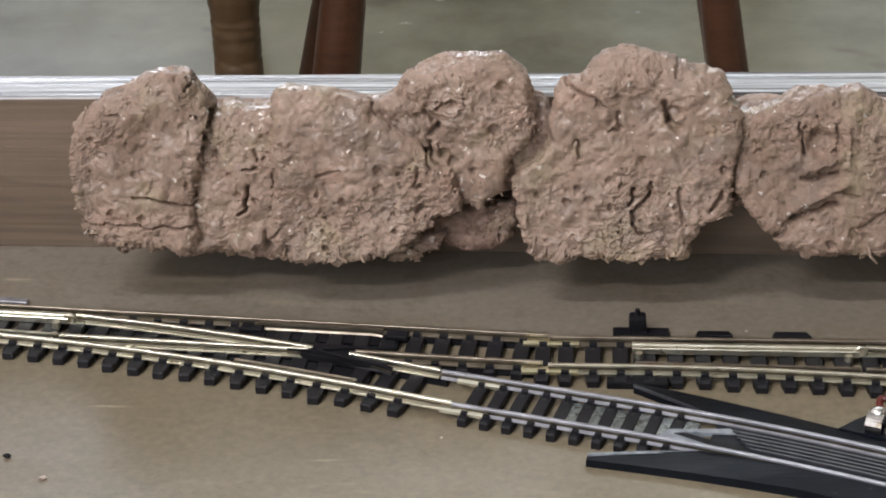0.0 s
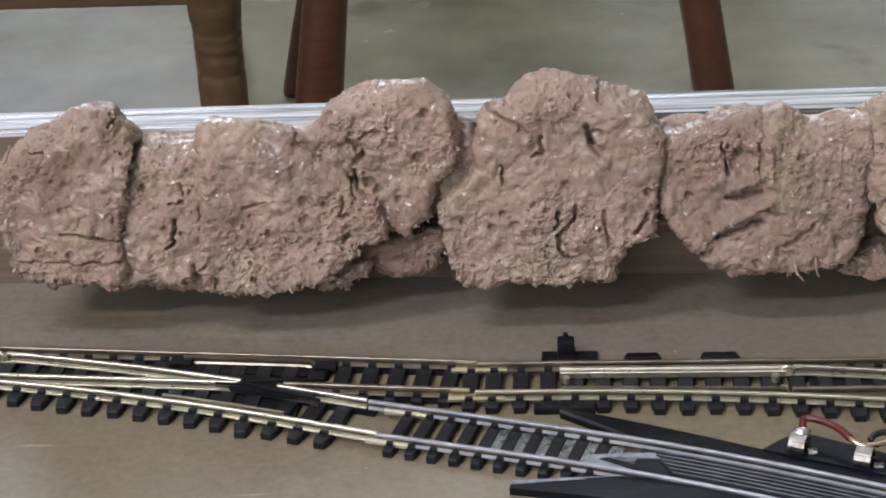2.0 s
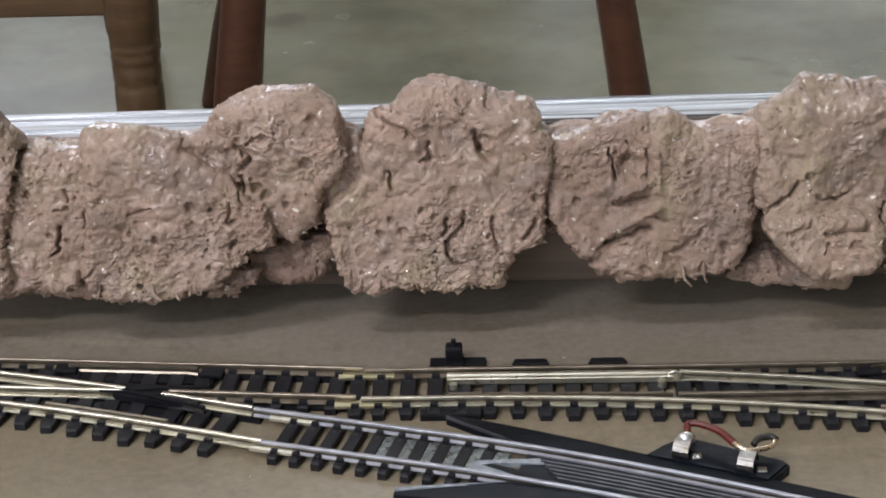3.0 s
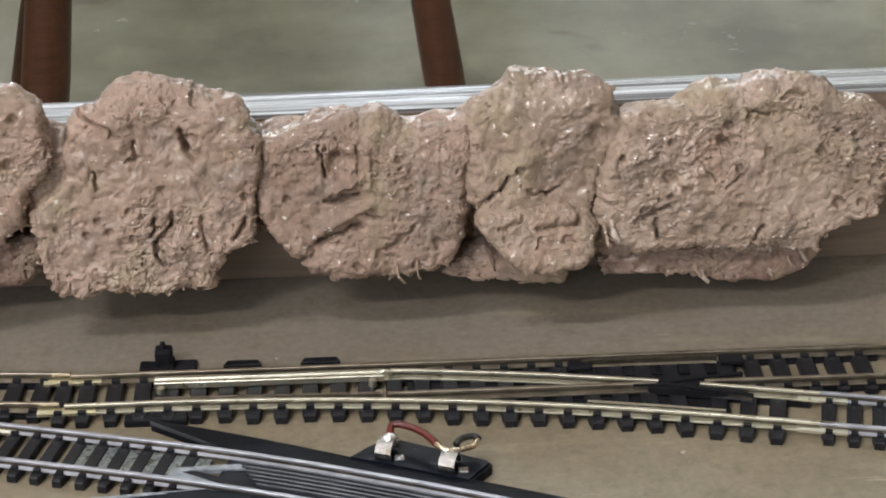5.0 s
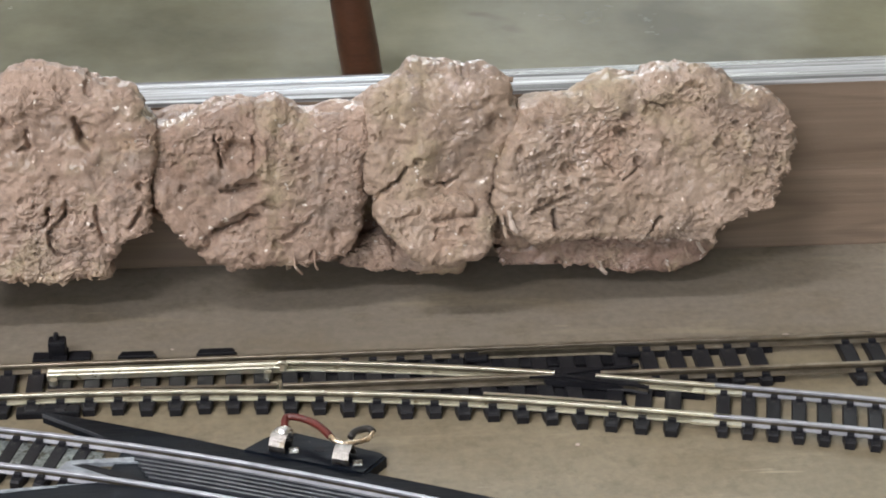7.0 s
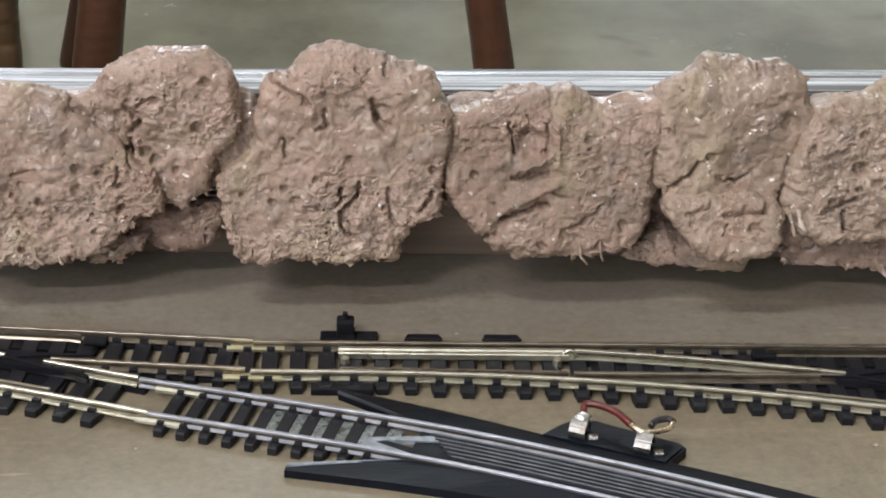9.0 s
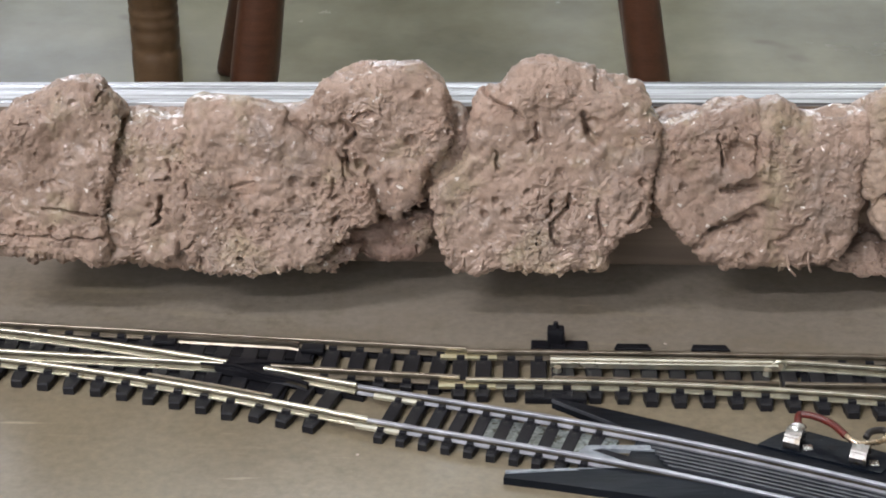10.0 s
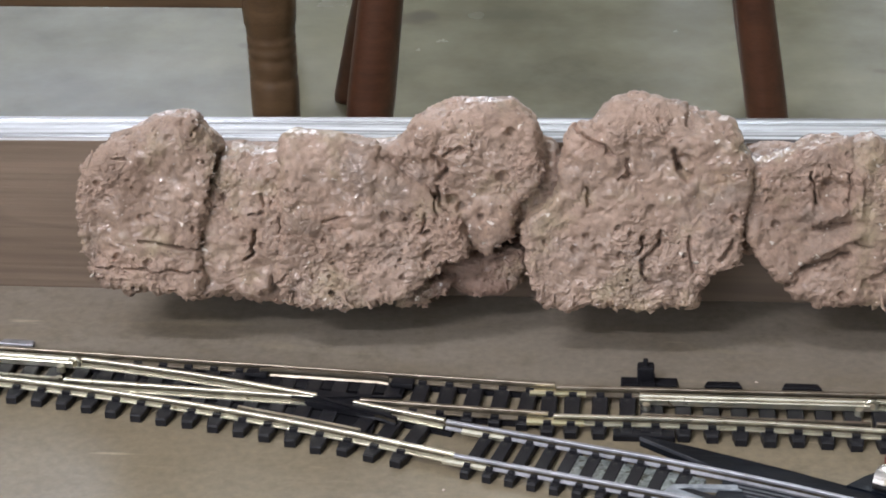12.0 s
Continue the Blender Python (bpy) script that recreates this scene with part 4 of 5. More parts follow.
        mid, start = verts[j] - 0.01 * normal[j], len(verts) + len(extra)
        for axis, size in ((along, a), (third, c), (-along, a * pick.uniform(0.4, 1)), (-third, c * pick.uniform(0.4, 1)), (out, e), (-out, e)):
            extra.append(mid + axis * size + pick.normal(size=3) * 0.006)
        for i in range(4):
            faces += [(start + i, start + (i + 1) % 4, start + 4), (start + (i + 1) % 4, start + i, start + 5)]
    verts = np.concatenate([verts, np.array(extra)])
    me = bpy.data.meshes.new("rock")
    me.from_pydata((verts * CM).tolist(), [], faces)
    me.polygons.foreach_set("use_smooth", np.arange(len(faces)) < whole)
    me.update()
    me.materials.append(paint)
    ob = new("rock", me)
    return tagged(ob, label, "model rock", "plaster rocks")


def whisker(parent, x, y, z, dx, dz, r):
    """A thin torn shred of plaster hanging from a rim."""
    bm = bmesh.new()
    tube(bm, [(x - dx * 0.4, y + 0.25, z - dz * 0.4 + 0.16), (x, y, z), (x + dx * 0.4, y - 0.05, z + dz * 0.35), (x + dx * 0.7, y - 0.04, z + dz * 0.6)], r, 6)
    for v in bm.verts:
        v.co += Vector((noise.noise(v.co * 9), noise.noise(v.co * 9 + Vector((3, 0, 0))), noise.noise(v.co * 9 + Vector((0, 5, 0))))) * r * 0.8
    return part("plaster_shred", bm, CRUMB if r > 0.038 else PLASTER, parent)


rocks = {}
rocks["end"] = rock("rough pinkish-brown plaster rock with a flat torn face", [(-8.53, 4.35), (-8.21, 4.29), (-8.12, 4.06), (-7.86, 3.82), (-7.77, 3.50), (-7.87, 3.00), (-8.04, 2.56), (-8.10, 2.03), (-8.14, 1.51), (-8.09, 1.29), (-8.20, 1.03), (-8.45, 0.97), (-8.68, 1.10), (-9.13, 1.15), (-9.55, 1.09), (-10.00, 1.10), (-10.24, 1.32), (-10.38, 1.64), (-10.43, 2.23), (-10.45, 2.75), (-10.42, 3.26), (-10.47, 3.35), (-10.24, 3.58), (-9.87, 3.86), (-9.54, 3.97), (-9.10, 4.18)], 11, 1.00, PLASTER,
    gashes=[(-9.30, 2.09, -8.61, 2.02, 0.020, 0.16), (-8.61, 2.02, -8.11, 1.91, 0.020, 0.16), (-10.24, 1.58, -9.17, 1.56, 0.017, 0.14), (-9.17, 1.56, -8.20, 1.53, 0.017, 0.14), (-9.76, 3.65, -9.47, 3.63, 0.013, 0.12), (-8.26, 4.07, -8.04, 4.15, 0.020, 0.12), (-7.78, 3.56, -7.86, 3.14, 0.040, 0.24), (-7.86, 3.14, -7.98, 2.83, 0.040, 0.24), (-8.07, 2.10, -8.11, 1.63, 0.033, 0.30)],
    pits=[(-10.05, 3.15, 0.047, 0.09), (-9.26, 2.51, 0.047, 0.09), (-9.36, 3.08, 0.038, 0.07), (-8.28, 2.31, 0.057, 0.09), (-9.51, 2.30, 0.047, 0.09)], front=1.85, lean=0.24)
rocks["wedge"] = rock("narrow pinkish-brown plaster rock wedged between larger ones", [(-7.84, 3.41), (-7.62, 3.47), (-7.19, 3.49), (-6.76, 3.51), (-6.49, 3.68), (-6.42, 3.10), (-6.50, 2.47), (-6.60, 1.96), (-6.66, 1.43), (-6.86, 1.02), (-7.21, 0.92), (-7.64, 0.99), (-8.29, 0.92), (-8.32, 1.41), (-8.25, 1.95), (-8.19, 2.46), (-8.08, 2.86), (-7.98, 3.13)], 23, 0.60, PLASTER,
    gashes=[(-7.14, 2.23, -7.19, 1.86, 0.027, 0.27), (-7.19, 1.86, -7.32, 1.70, 0.027, 0.27), (-7.01, 2.91, -7.00, 2.70, 0.020, 0.15), (-7.24, 2.55, -6.97, 2.60, 0.020, 0.15), (-6.64, 2.45, -6.62, 2.08, 0.027, 0.24)],
    pits=[(-7.36, 2.07, 0.047, 0.09), (-7.51, 2.44, 0.047, 0.09)], front=2.05, lean=0.24)
rocks["coarse"] = rock("broad coarse brown plaster rock with a ragged lower rim", [(-6.54, 3.95), (-6.19, 3.97), (-5.66, 3.95), (-5.13, 3.87), (-4.87, 3.77), (-4.77, 3.52), (-4.39, 3.30), (-3.97, 3.12), (-3.65, 2.76), (-3.33, 2.59), (-3.17, 2.29), (-3.12, 1.97), (-3.33, 1.78), (-3.60, 1.76), (-3.71, 1.55), (-3.97, 1.42), (-4.18, 1.33), (-4.34, 1.12), (-4.82, 1.06), (-5.04, 0.88), (-5.47, 0.83), (-5.89, 0.91), (-6.38, 0.86), (-6.64, 1.04), (-6.74, 1.31), (-6.68, 1.73), (-6.62, 2.26), (-6.68, 2.65), (-6.61, 3.19), (-6.60, 3.66)], 37, 1.10, PLASTER,
    gashes=[(-3.84, 3.07, -3.74, 2.66, 0.027, 0.15), (-3.94, 2.66, -4.00, 2.35, 0.027, 0.12), (-6.60, 1.48, -6.83, 1.06, 0.020, 0.12), (-5.83, 2.54, -5.41, 2.64, 0.020, 0.11), (-5.59, 1.60, -5.69, 1.76, 0.020, 0.11)],
    pits=[(-6.43, 3.03, 0.076, 0.11), (-4.68, 2.65, 0.066, 0.12), (-4.68, 2.27, 0.076, 0.12), (-4.45, 3.63, 0.057, 0.09), (-5.37, 2.07, 0.066, 0.12), (-5.84, 2.17, 0.047, 0.09), (-4.38, 1.51, 0.066, 0.12), (-5.69, 1.76, 0.066, 0.11)], front=1.85, lean=0.24)
rocks["leaning"] = rock("rounded brown plaster rock leaning on its neighbour", [(-4.36, 3.90), (-4.26, 4.17), (-3.89, 4.33), (-3.36, 4.46), (-2.73, 4.50), (-2.42, 4.49), (-2.16, 4.33), (-1.95, 4.18), (-1.87, 3.83), (-1.83, 3.48), (-1.78, 3.26), (-1.98, 3.00), (-2.25, 2.79), (-2.35, 2.48), (-2.40, 2.16), (-2.72, 2.00), (-2.83, 1.82), (-3.04, 1.90), (-3.35, 1.94), (-3.99, 2.15), (-4.51, 2.67), (-4.82, 3.19), (-4.88, 3.64), (-4.51, 3.77)], 41, 0.75, PLASTER,
    gashes=[(-3.80, 3.61, -3.59, 3.36, 0.053, 0.18), (-3.59, 3.36, -3.70, 3.20, 0.053, 0.18), (-3.59, 3.62, -3.28, 3.79, 0.040, 0.15), (-4.14, 4.05, -4.29, 3.92, 0.040, 0.15), (-3.70, 3.05, -3.74, 2.53, 0.033, 0.15)],
    pits=[(-2.42, 4.08, 0.085, 0.15), (-2.55, 3.28, 0.085, 0.18), (-3.78, 2.86, 0.066, 0.18), (-3.49, 2.84, 0.076, 0.18), (-3.32, 2.70, 0.066, 0.15), (-2.58, 2.72, 0.057, 0.15), (-2.31, 2.35, 0.057, 0.15), (-2.94, 2.54, 0.076, 0.12)], front=2.15, lean=0.24)
rocks["low"] = rock("small dark plaster rock tucked low in a gap", [(-3.84, 1.40), (-3.09, 1.54), (-2.66, 1.60), (-2.23, 1.66), (-2.13, 1.36), (-2.27, 1.05), (-2.76, 0.82), (-3.41, 0.76), (-3.78, 0.92)], 53, 0.50, SHADED_PLASTER,
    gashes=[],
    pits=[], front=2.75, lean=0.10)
rocks["large"] = rock("large smooth-faced pinkish plaster rock with a deep hole", [(-1.42, 4.04), (-1.26, 4.18), (-0.95, 4.23), (-0.79, 4.46), (-0.47, 4.64), (-0.01, 4.62), (0.61, 4.48), (1.02, 4.41), (1.53, 4.30), (1.78, 4.05), (1.73, 3.92), (1.98, 3.68), (2.02, 3.41), (1.93, 3.05), (1.84, 2.67), (1.81, 2.36), (1.78, 1.79), (1.47, 1.75), (1.31, 1.60), (1.10, 1.34), (0.99, 1.03), (0.52, 0.98), (0.10, 0.96), (-0.42, 1.06), (-0.95, 1.07), (-1.27, 0.97), (-1.69, 1.00), (-1.89, 1.19), (-1.99, 1.41), (-2.08, 1.72), (-2.06, 2.04), (-2.20, 2.30), (-2.04, 2.61), (-1.71, 2.86), (-1.50, 3.14), (-1.47, 3.59)], 67, 0.60, PLASTER,
    gashes=[(0.54, 3.87, 0.64, 3.56, 0.047, 0.24), (0.64, 3.56, 0.81, 3.42, 0.047, 0.24), (0.02, 2.34, -0.05, 2.06, 0.027, 0.27), (0.35, 2.46, 0.29, 2.21, 0.027, 0.18), (0.29, 2.21, 0.02, 1.90, 0.027, 0.18), (0.02, 1.90, 0.02, 1.69, 0.027, 0.18), (0.02, 1.69, 0.17, 1.54, 0.027, 0.18), (-0.33, 3.71, -0.29, 3.45, 0.027, 0.15), (-0.29, 3.45, -0.39, 3.35, 0.027, 0.15), (-1.02, 3.22, -0.92, 2.91, 0.027, 0.15), (1.42, 1.97, 1.65, 2.28, 0.040, 0.21), (-1.34, 4.24, -0.53, 3.81, 0.027, 0.12), (0.81, 2.35, 0.90, 1.73, 0.033, 0.15)],
    pits=[(0.71, 3.68, 0.123, 0.18), (-1.22, 2.09, 0.076, 0.13), (-0.80, 2.16, 0.085, 0.13), (1.64, 2.69, 0.085, 0.18), (-0.39, 2.02, 0.047, 0.09), (0.81, 4.38, 0.057, 0.12), (0.16, 2.88, 0.047, 0.09), (-1.00, 2.34, 0.066, 0.11)], front=1.85, lean=0.24)
rocks["gouged"] = rock("glossy pinkish plaster rock with slanting gouges", [(1.84, 3.51), (2.34, 3.66), (2.66, 3.82), (2.92, 3.97), (3.27, 3.96), (3.69, 3.95), (4.09, 3.99), (4.30, 3.83), (4.50, 3.72), (4.81, 3.77), (5.32, 3.86), (5.73, 3.84), (5.80, 3.24), (5.73, 2.89), (5.61, 2.43), (5.58, 1.92), (5.50, 1.40), (5.29, 1.20), (4.78, 1.05), (4.26, 1.01), (3.74, 1.08), (3.23, 1.09), (2.81, 1.20), (2.56, 1.47), (2.35, 1.68), (2.10, 1.90), (1.89, 2.16), (1.78, 2.63), (1.77, 3.07)], 71, 0.55, PLASTER,
    gashes=[(3.01, 3.50, 3.10, 2.95, 0.020, 0.24), (3.13, 2.64, 3.80, 2.93, 0.060, -0.11), (3.08, 2.49, 3.67, 2.64, 0.033, 0.21), (3.02, 2.03, 3.86, 2.42, 0.073, -0.12), (2.90, 1.80, 3.69, 2.08, 0.040, 0.24), (2.97, 1.76, 2.60, 1.43, 0.060, 0.18), (3.67, 3.48, 3.62, 2.96, 0.033, 0.13), (3.87, 3.46, 3.90, 2.75, 0.080, -0.08), (4.15, 1.61, 4.66, 2.01, 0.047, 0.12), (3.79, 2.29, 4.07, 2.25, 0.020, 0.11)],
    pits=[(3.39, 3.19, 0.246, 0.19), (2.41, 2.58, 0.066, 0.11), (3.29, 3.32, 0.057, 0.12), (4.04, 1.51, 0.094, 0.13), (3.63, 1.31, 0.085, 0.13), (4.66, 1.29, 0.085, 0.13), (5.07, 1.69, 0.085, 0.12), (4.56, 2.68, 0.057, 0.09)], front=1.95, lean=0.24)
rocks["tall"] = rock("tall pinkish plaster rock with a glossy crown", [(5.69, 4.02), (5.98, 4.18), (6.29, 4.37), (6.48, 4.55), (6.80, 4.51), (7.31, 4.44), (7.82, 4.44), (8.18, 4.26), (8.32, 3.98), (8.44, 3.80), (8.38, 3.41), (8.22, 3.24), (8.15, 2.86), (8.01, 2.46), (7.88, 2.26), (7.86, 1.75), (7.65, 1.55), (6.82, 1.48), (6.21, 1.70), (5.96, 2.12), (5.66, 2.54), (5.64, 3.00), (5.72, 3.41), (5.63, 3.76)], 83, 0.40, TAN_PLASTER,
    gashes=[(5.89, 2.43, 6.22, 2.64, 0.033, 0.18), (6.22, 2.64, 6.37, 2.86, 0.033, 0.18), (6.72, 2.62, 7.08, 2.51, 0.027, 0.13), (7.08, 2.51, 7.29, 2.66, 0.027, 0.13)],
    pits=[(7.98, 3.59, 0.161, 0.18), (6.56, 2.98, 0.076, 0.17), (6.48, 4.45, 0.057, 0.11), (5.83, 3.41, 0.066, 0.11), (7.46, 4.40, 0.057, 0.09)], front=1.92, lean=0.24)
rocks["disc"] = rock("round disc-like plaster rock set in front", [(5.89, 2.21), (5.84, 2.03), (5.98, 1.84), (6.28, 1.53), (6.68, 1.31), (7.19, 1.26), (7.71, 1.35), (7.91, 1.52), (8.00, 1.81), (7.99, 1.98), (7.81, 2.19), (7.25, 2.31), (6.53, 2.33)], 97, 0.45, TAN_PLASTER,
    gashes=[(6.89, 2.05, 7.60, 2.17, 0.053, 0.18), (7.60, 2.17, 7.76, 2.31, 0.053, 0.18), (6.64, 2.47, 7.10, 2.39, 0.033, 0.15), (6.83, 1.73, 6.91, 1.90, 0.027, 0.12), (6.59, 2.23, 6.18, 2.05, 0.027, 0.12)],
    pits=[(7.00, 2.44, 0.085, 0.15), (7.39, 1.85, 0.085, 0.11), (6.39, 2.43, 0.066, 0.11)], front=1.50, lean=0.30, bevel=0.15)
rocks["ledge"] = rock("low ledge of pink plaster under larger rocks", [(5.61, 1.15), (5.95, 1.27), (6.22, 1.07), (6.74, 0.89), (7.49, 0.79), (7.39, 0.64), (6.76, 0.64), (6.23, 0.64), (5.50, 0.68), (5.12, 0.80), (5.32, 1.04)], 101, 0.50, PLASTER,
    gashes=[],
    pits=[], front=2.50, lean=0.12)
rocks["shadowed ledge"] = rock("low shadowed ledge of pink plaster below the end rock", [(8.22, 1.30), (9.44, 1.31), (12.01, 1.15), (12.17, 0.89), (12.06, 0.72), (11.63, 0.68), (11.21, 0.47), (10.46, 0.47), (10.04, 0.54), (9.71, 0.65), (9.18, 0.67), (8.55, 0.69), (8.18, 0.65), (7.96, 0.94)], 107, 0.60, SHADED_PLASTER,
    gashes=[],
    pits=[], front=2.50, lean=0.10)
rocks["pitted"] = rock("large pitted plaster rock ending the row", [(8.33, 3.61), (8.48, 3.82), (8.91, 3.94), (9.33, 4.01), (9.74, 4.18), (10.15, 4.25), (10.62, 4.18), (10.82, 4.40), (11.28, 4.46), (11.80, 4.42), (12.16, 4.25), (12.37, 4.05), (12.83, 3.96), (13.19, 3.78), (13.38, 3.49), (13.44, 3.13), (13.39, 2.66), (13.21, 2.15), (12.96, 1.93), (12.65, 1.91), (12.60, 1.71), (12.34, 1.67), (12.08, 1.55), (12.04, 1.31), (11.57, 1.36), (11.15, 1.42), (10.73, 1.44), (10.11, 1.49), (9.28, 1.52), (8.66, 1.49), (8.25, 1.71), (8.10, 1.87), (8.00, 2.23), (8.07, 2.64), (8.11, 3.04), (8.17, 3.40)], 113, 0.80, TAN_PLASTER,
    gashes=[(8.64, 2.07, 9.26, 2.31, 0.033, 0.17), (9.02, 2.06, 9.08, 1.73, 0.027, 0.18), (10.71, 1.49, 10.99, 1.87, 0.033, 0.18), (11.28, 4.20, 11.71, 4.21, 0.027, 0.17), (10.68, 3.97, 11.06, 3.91, 0.033, 0.17), (9.77, 3.15, 10.08, 2.74, 0.020, 0.12), (10.28, 2.63, 10.59, 2.82, 0.027, 0.13)],
    pits=[(11.99, 3.21, 0.094, 0.19), (10.35, 3.70, 0.085, 0.18), (10.22, 3.44, 0.085, 0.18), (9.26, 2.87, 0.104, 0.19), (9.56, 2.60, 0.085, 0.17), (12.35, 2.25, 0.076, 0.15), (12.76, 2.24, 0.076, 0.15), (10.68, 3.82, 0.066, 0.13), (11.09, 3.21, 0.066, 0.12), (9.77, 1.83, 0.085, 0.12), (10.29, 1.86, 0.085, 0.12), (9.10, 3.27, 0.047, 0.09)], front=1.75, lean=0.24)
rocks["recessed"] = rock("recessed pink plaster lump between two larger rocks", [(-1.96, 3.63), (-1.64, 3.55), (-1.43, 3.28), (-1.47, 2.95), (-1.68, 2.64), (-2.05, 1.96), (-2.53, 1.90), (-2.53, 2.52), (-2.11, 3.11)], 131, 0.60, PLASTER,
    gashes=[],
    pits=[], front=2.75, lean=0.10)
rocks["cleft"] = rock("dark recessed plaster lump in a narrow cleft", [(5.46, 2.75), (6.10, 2.73), (6.19, 1.74), (6.53, 0.63), (6.87, 0.16), (5.90, 0.18), (5.36, 0.31), (5.45, 1.23)], 137, 0.60, SHADED_PLASTER,
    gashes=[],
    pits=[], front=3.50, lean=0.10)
rocks["band"] = rock("recessed band of pink plaster with a wet glossy top", [(-8.48, 3.50), (-7.98, 3.39), (-7.46, 3.39), (-6.59, 3.44), (-5.95, 3.48), (-5.94, 2.32), (-5.97, 0.82), (-6.63, 0.70), (-7.39, 0.75), (-8.48, 0.79), (-8.53, 2.30)], 141, 0.40, PLASTER,
    gashes=[],
    pits=[], front=2.45, lean=0.20, ledge=True)
rocks["wet saddle"] = rock("wet glossy plaster saddle between two rocks", [(-5.57, 3.38), (-5.03, 3.43), (-4.60, 3.45), (-4.17, 3.46), (-4.04, 2.97), (-4.09, 2.20), (-4.47, 1.88), (-5.33, 2.19)], 143, 0.40, PLASTER,
    gashes=[],
    pits=[], front=2.75, lean=0.25, ledge=True)
rocks["glossy saddle"] = rock("glossy plaster saddle joining two rocks", [(1.42, 3.43), (1.89, 3.38), (2.15, 3.48), (2.52, 3.53), (2.88, 3.55), (2.96, 2.75), (2.74, 1.72), (2.32, 1.68), (1.95, 1.74), (1.48, 1.80), (1.40, 2.79)], 149, 0.40, PLASTER,
    gashes=[],
    pits=[], front=2.55, lean=0.22, ledge=True)
rocks["smooth saddle"] = rock("smooth plaster saddle joining two rocks", [(4.75, 3.53), (5.37, 3.64), (5.88, 3.71), (6.50, 3.70), (6.56, 3.14), (6.37, 2.42), (5.74, 2.85), (5.13, 2.86), (4.77, 3.18)], 151, 0.30, TAN_PLASTER,
    gashes=[],
    pits=[], front=2.45, lean=0.22, ledge=True)
rocks["fill"] = rock("recessed plaster fill between two large rocks", [(7.75, 3.57), (8.37, 3.50), (9.00, 3.58), (9.52, 3.61), (9.57, 2.52), (9.47, 1.18), (8.63, 1.10), (7.90, 1.23), (7.60, 2.59)], 157, 0.40, PLASTER,
    gashes=[],
    pits=[], front=2.35, lean=0.22)
rocks["lip"] = rock("thin plaster lip under a coarse rock", [(-4.82, 0.99), (-4.26, 1.20), (-3.45, 1.21), (-3.54, 0.89), (-4.02, 0.70), (-4.56, 0.66)], 163, 0.60, SHADED_PLASTER,
    gashes=[],
    pits=[], front=2.35, lean=0.15)
whisker(rocks["shadowed ledge"], 9.99, 2.40, 0.68, 0.18, -0.21, 0.040)
whisker(rocks["shadowed ledge"], 11.24, 2.40, 0.73, 0.10, -0.26, 0.034)
whisker(rocks["shadowed ledge"], 11.58, 2.40, 0.98, 0.17, -0.28, 0.037)
whisker(rocks["shadowed ledge"], 11.82, 2.40, 1.06, 0.15, -0.23, 0.040)
whisker(rocks["shadowed ledge"], 9.88, 2.40, 0.79, 0.10, -0.18, 0.034)
whisker(rocks["pitted"], 8.24, 1.85, 1.91, 0.13, -0.21, 0.048)
whisker(rocks["pitted"], 8.11, 1.85, 1.80, 0.09, -0.18, 0.034)
whisker(rocks["gouged"], 4.34, 1.95, 1.18, 0.17, -0.28, 0.025)
whisker(rocks["gouged"], 4.70, 1.95, 1.21, 0.06, -0.20, 0.020)
whisker(rocks["coarse"], -5.43, 1.80, 1.11, 0.20, -0.19, 0.030)
whisker(rocks["coarse"], -5.01, 1.80, 1.05, 0.10, -0.09, 0.025)
whisker(rocks["coarse"], -6.01, 1.80, 1.07, -0.13, -0.09, 0.022)
whisker(rocks["coarse"], -6.49, 1.80, 1.06, -0.08, 0.08, 0.022)
whisker(rocks["large"], -1.81, 1.85, 1.33, -0.09, -0.21, 0.028)
whisker(rocks["large"], -1.25, 1.85, 1.19, -0.05, -0.15, 0.025)
whisker(rocks["large"], -2.00, 1.85, 1.74, -0.14, 0.06, 0.030)
whisker(rocks["large"], -1.61, 1.85, 1.20, -0.07, -0.15, 0.022)
whisker(rocks["end"], -10.04, 1.95, 3.74, -0.15, -0.07, 0.025)
whisker(rocks["end"], -10.18, 1.95, 1.50, -0.07, -0.07, 0.025)
whisker(rocks["end"], -8.44, 1.95, 1.14, 0.01, -0.13, 0.030)

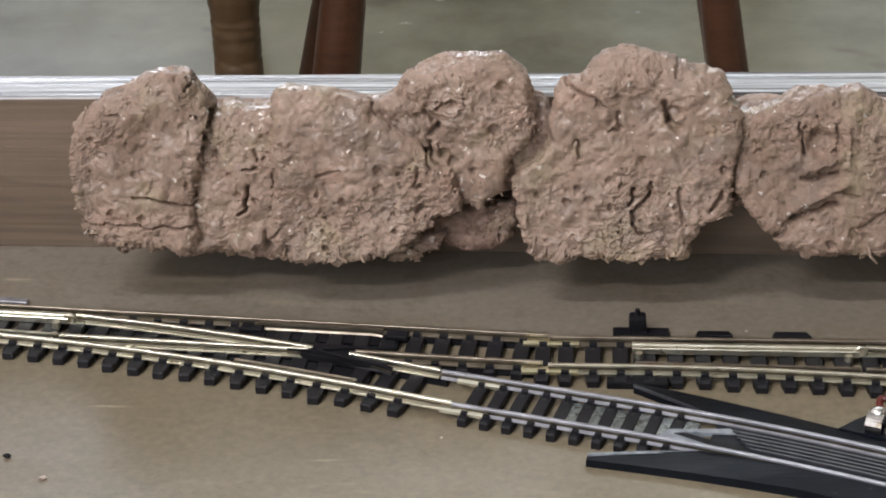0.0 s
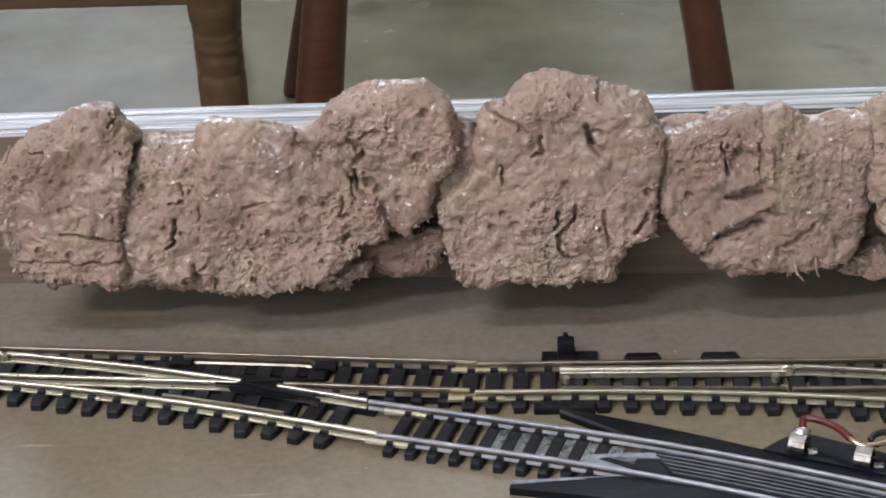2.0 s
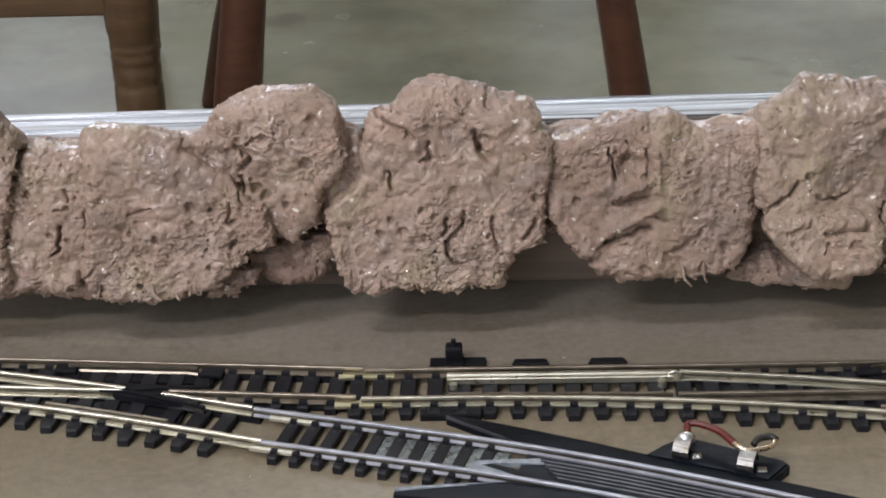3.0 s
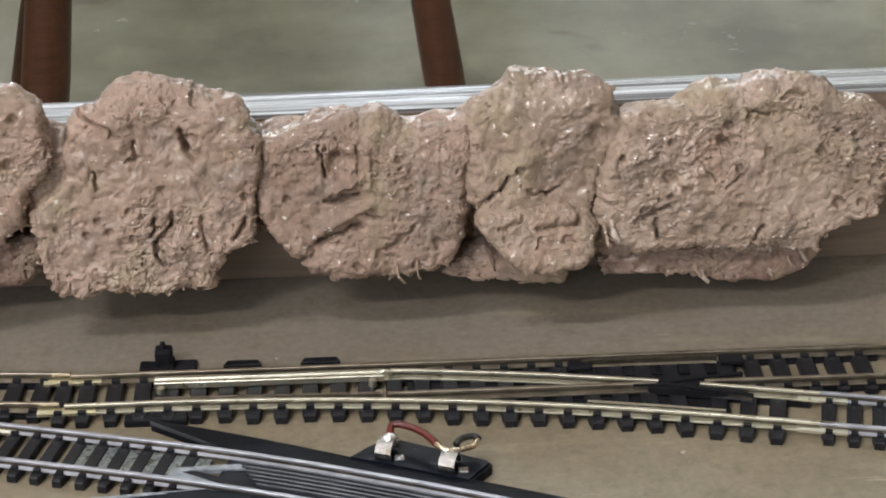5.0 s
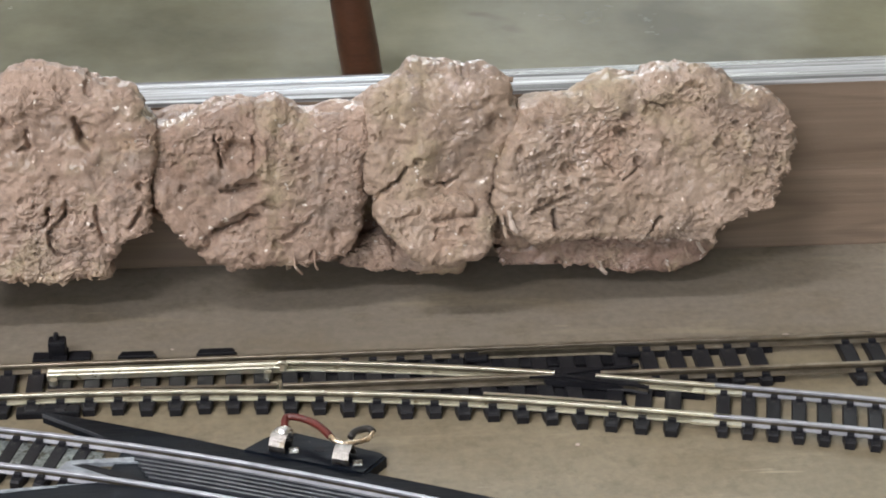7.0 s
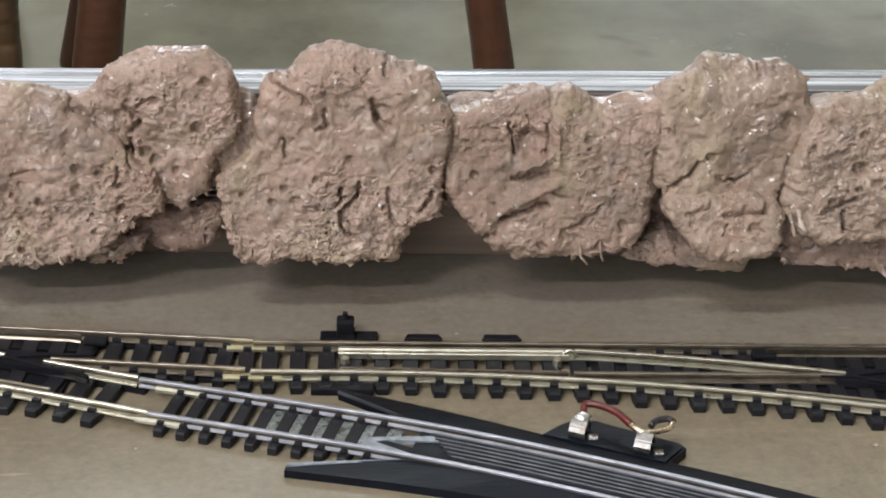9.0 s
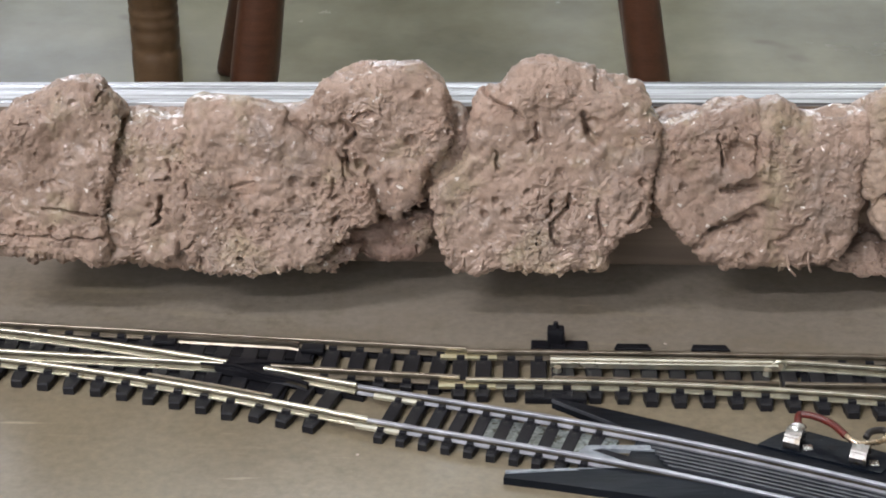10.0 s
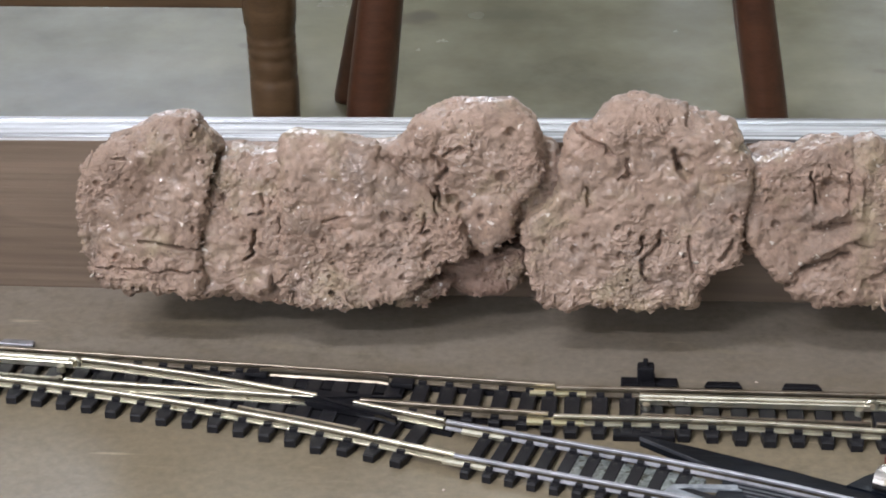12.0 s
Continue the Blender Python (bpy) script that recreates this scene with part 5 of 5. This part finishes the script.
# ---- furniture behind the layout ----
def splayed_chair():
    """A red-brown chair with splayed round legs; its rungs and seat pass above the view."""
    c = thing("wooden_chair", "red-brown wooden chair with splayed round legs", "chair", "chairs behind the layout", at=(-7, 151, FLOOR))
    tops = []
    for fx, fy, lx, ly in ((-18.9, -11, 0.13, 0.05), (19.6, -11, -0.148, 0.05), (-22.6, 7, 0.24, -0.02), (19.4, 8.5, -0.148, -0.02)):
        prof = [(1.45, 0.0), (1.58, 0.6), (1.68, 8), (1.55, 16), (1.50, 22), (1.6, 36), (1.5, 43)]
        stout = 1.36 if fx < 0 and fy < 0 else 1.15
        part("leg", lathe(bmesh.new(), [(r * stout, z) for r, z in prof], fx, fy, (lx, ly)), RED_WOOD, c, smooth=True)
        tops.append((fx, fy, lx, ly))

    def rung(a, b, z, r=1.05):
        p = [(t[0] + t[2] * z, t[1] + t[3] * z, z) for t in (tops[a], tops[b])]
        mid = tuple((p[0][k] + p[1][k]) / 2 for k in range(3))
        bm = cyl(bmesh.new(), p[0], mid, r * 0.75, r, 16)
        cyl(bm, mid, p[1], r, r * 0.75, 16)
        part("rung", bm, RED_WOOD, c, smooth=True)

    rung(0, 1, 18.6)
    rung(0, 2, 24)
    rung(1, 3, 24)
    bm = box(bmesh.new(), -19, 19, -15, 17, 43, 46.5, 1.2)
    part("seat", bm, RED_WOOD, c)
    for s in (-15, 0, 15):
        part("back_spindle", cyl(bmesh.new(), (s, 14, 46), (s * 1.15, 20, 84), 1.0, 0.8), RED_WOOD, c, smooth=True)
    part("back_rail", box(bmesh.new(), -21, 21, 18.5, 21, 82, 90, 0.9), RED_WOOD, c)
    return c


def turned_chair():
    """An oak chair with straight turned legs and a square rung."""
    c = thing("wooden_chair", "brown oak chair with ringed turned legs", "chair", "chairs behind the layout", at=(-53.9, 155, FLOOR))
    prof = [(1.5, 0), (1.8, 0.8), (1.85, 3.0), (1.95, 5.0), (2.0, 8.6), (1.98, 9.85), (1.82, 10.1), (1.95, 10.35), (1.98, 11.85), (1.86, 12.1), (1.98, 12.35), (1.99, 12.95), (1.87, 13.2), (1.99, 13.45), (2.0, 13.9), (1.88, 14.15), (2.0, 14.4), (2.0, 14.9), (2.12, 15.3), (2.2, 17.0), (2.2, 21.0), (2.15, 30.0), (1.9, 42.0)]
    for fx, fy in ((20, -15), (-20, -15), (14.2, 17), (-24, 17)):
        part("leg", lathe(bmesh.new(), [(r * 1.14, z) for r, z in prof], fx, fy), OAK, c, smooth=True)
    part("rung", box(bmesh.new(), -18.2, 18.2, -16.2, -13.8, 16.9, 19.8, 0.3), OAK, c)
    part("rung", box(bmesh.new(), -18.2, 18.2, 15.8, 18.2, 16.9, 19.8, 0.3), OAK, c)
    part("seat", box(bmesh.new(), -23, 23, -18, 20, 42, 46, 1.0), OAK, c)
    for s in (-18, -6, 6, 18):
        part("back_spindle", cyl(bmesh.new(), (s, 17, 46), (s, 21, 86), 1.1, 0.9), OAK, c, smooth=True)
    part("back_rail", box(bmesh.new(), -22, 22, 19.5, 22, 84, 93, 0.8), OAK, c)
    return c


splayed_chair()
turned_chair()

# ---- crumbs on the board ----
rng = random.Random(5)


def crumb(x, y, r, mat=None):
    bm = bmesh.new()
    bmesh.ops.create_icosphere(bm, subdivisions=1, radius=r, matrix=Matrix.Translation((x, y, r * 0.45)) @ Matrix.Diagonal((1.3, 0.9, 0.6, 1)))
    for v in bm.verts:
        v.co += Vector((rng.uniform(-1, 1), rng.uniform(-1, 1), 0)) * r * 0.25
    ob = part("plaster_crumb", bm, mat or CRUMB)
    return tagged(ob, "tiny pale crumb of plaster on the board", "crumb", "crumbs on the board")


for x, y, r in ((-9.68, -4.07, 0.055), (-3.22, -2.63, 0.03), (13.18, 0.78, 0.06), (2.1, 1.1, 0.025), (8.9, -2.4, 0.04)):
    crumb(x, y, r)
crumb(-10.45, -3.45, 0.07, BLACK)
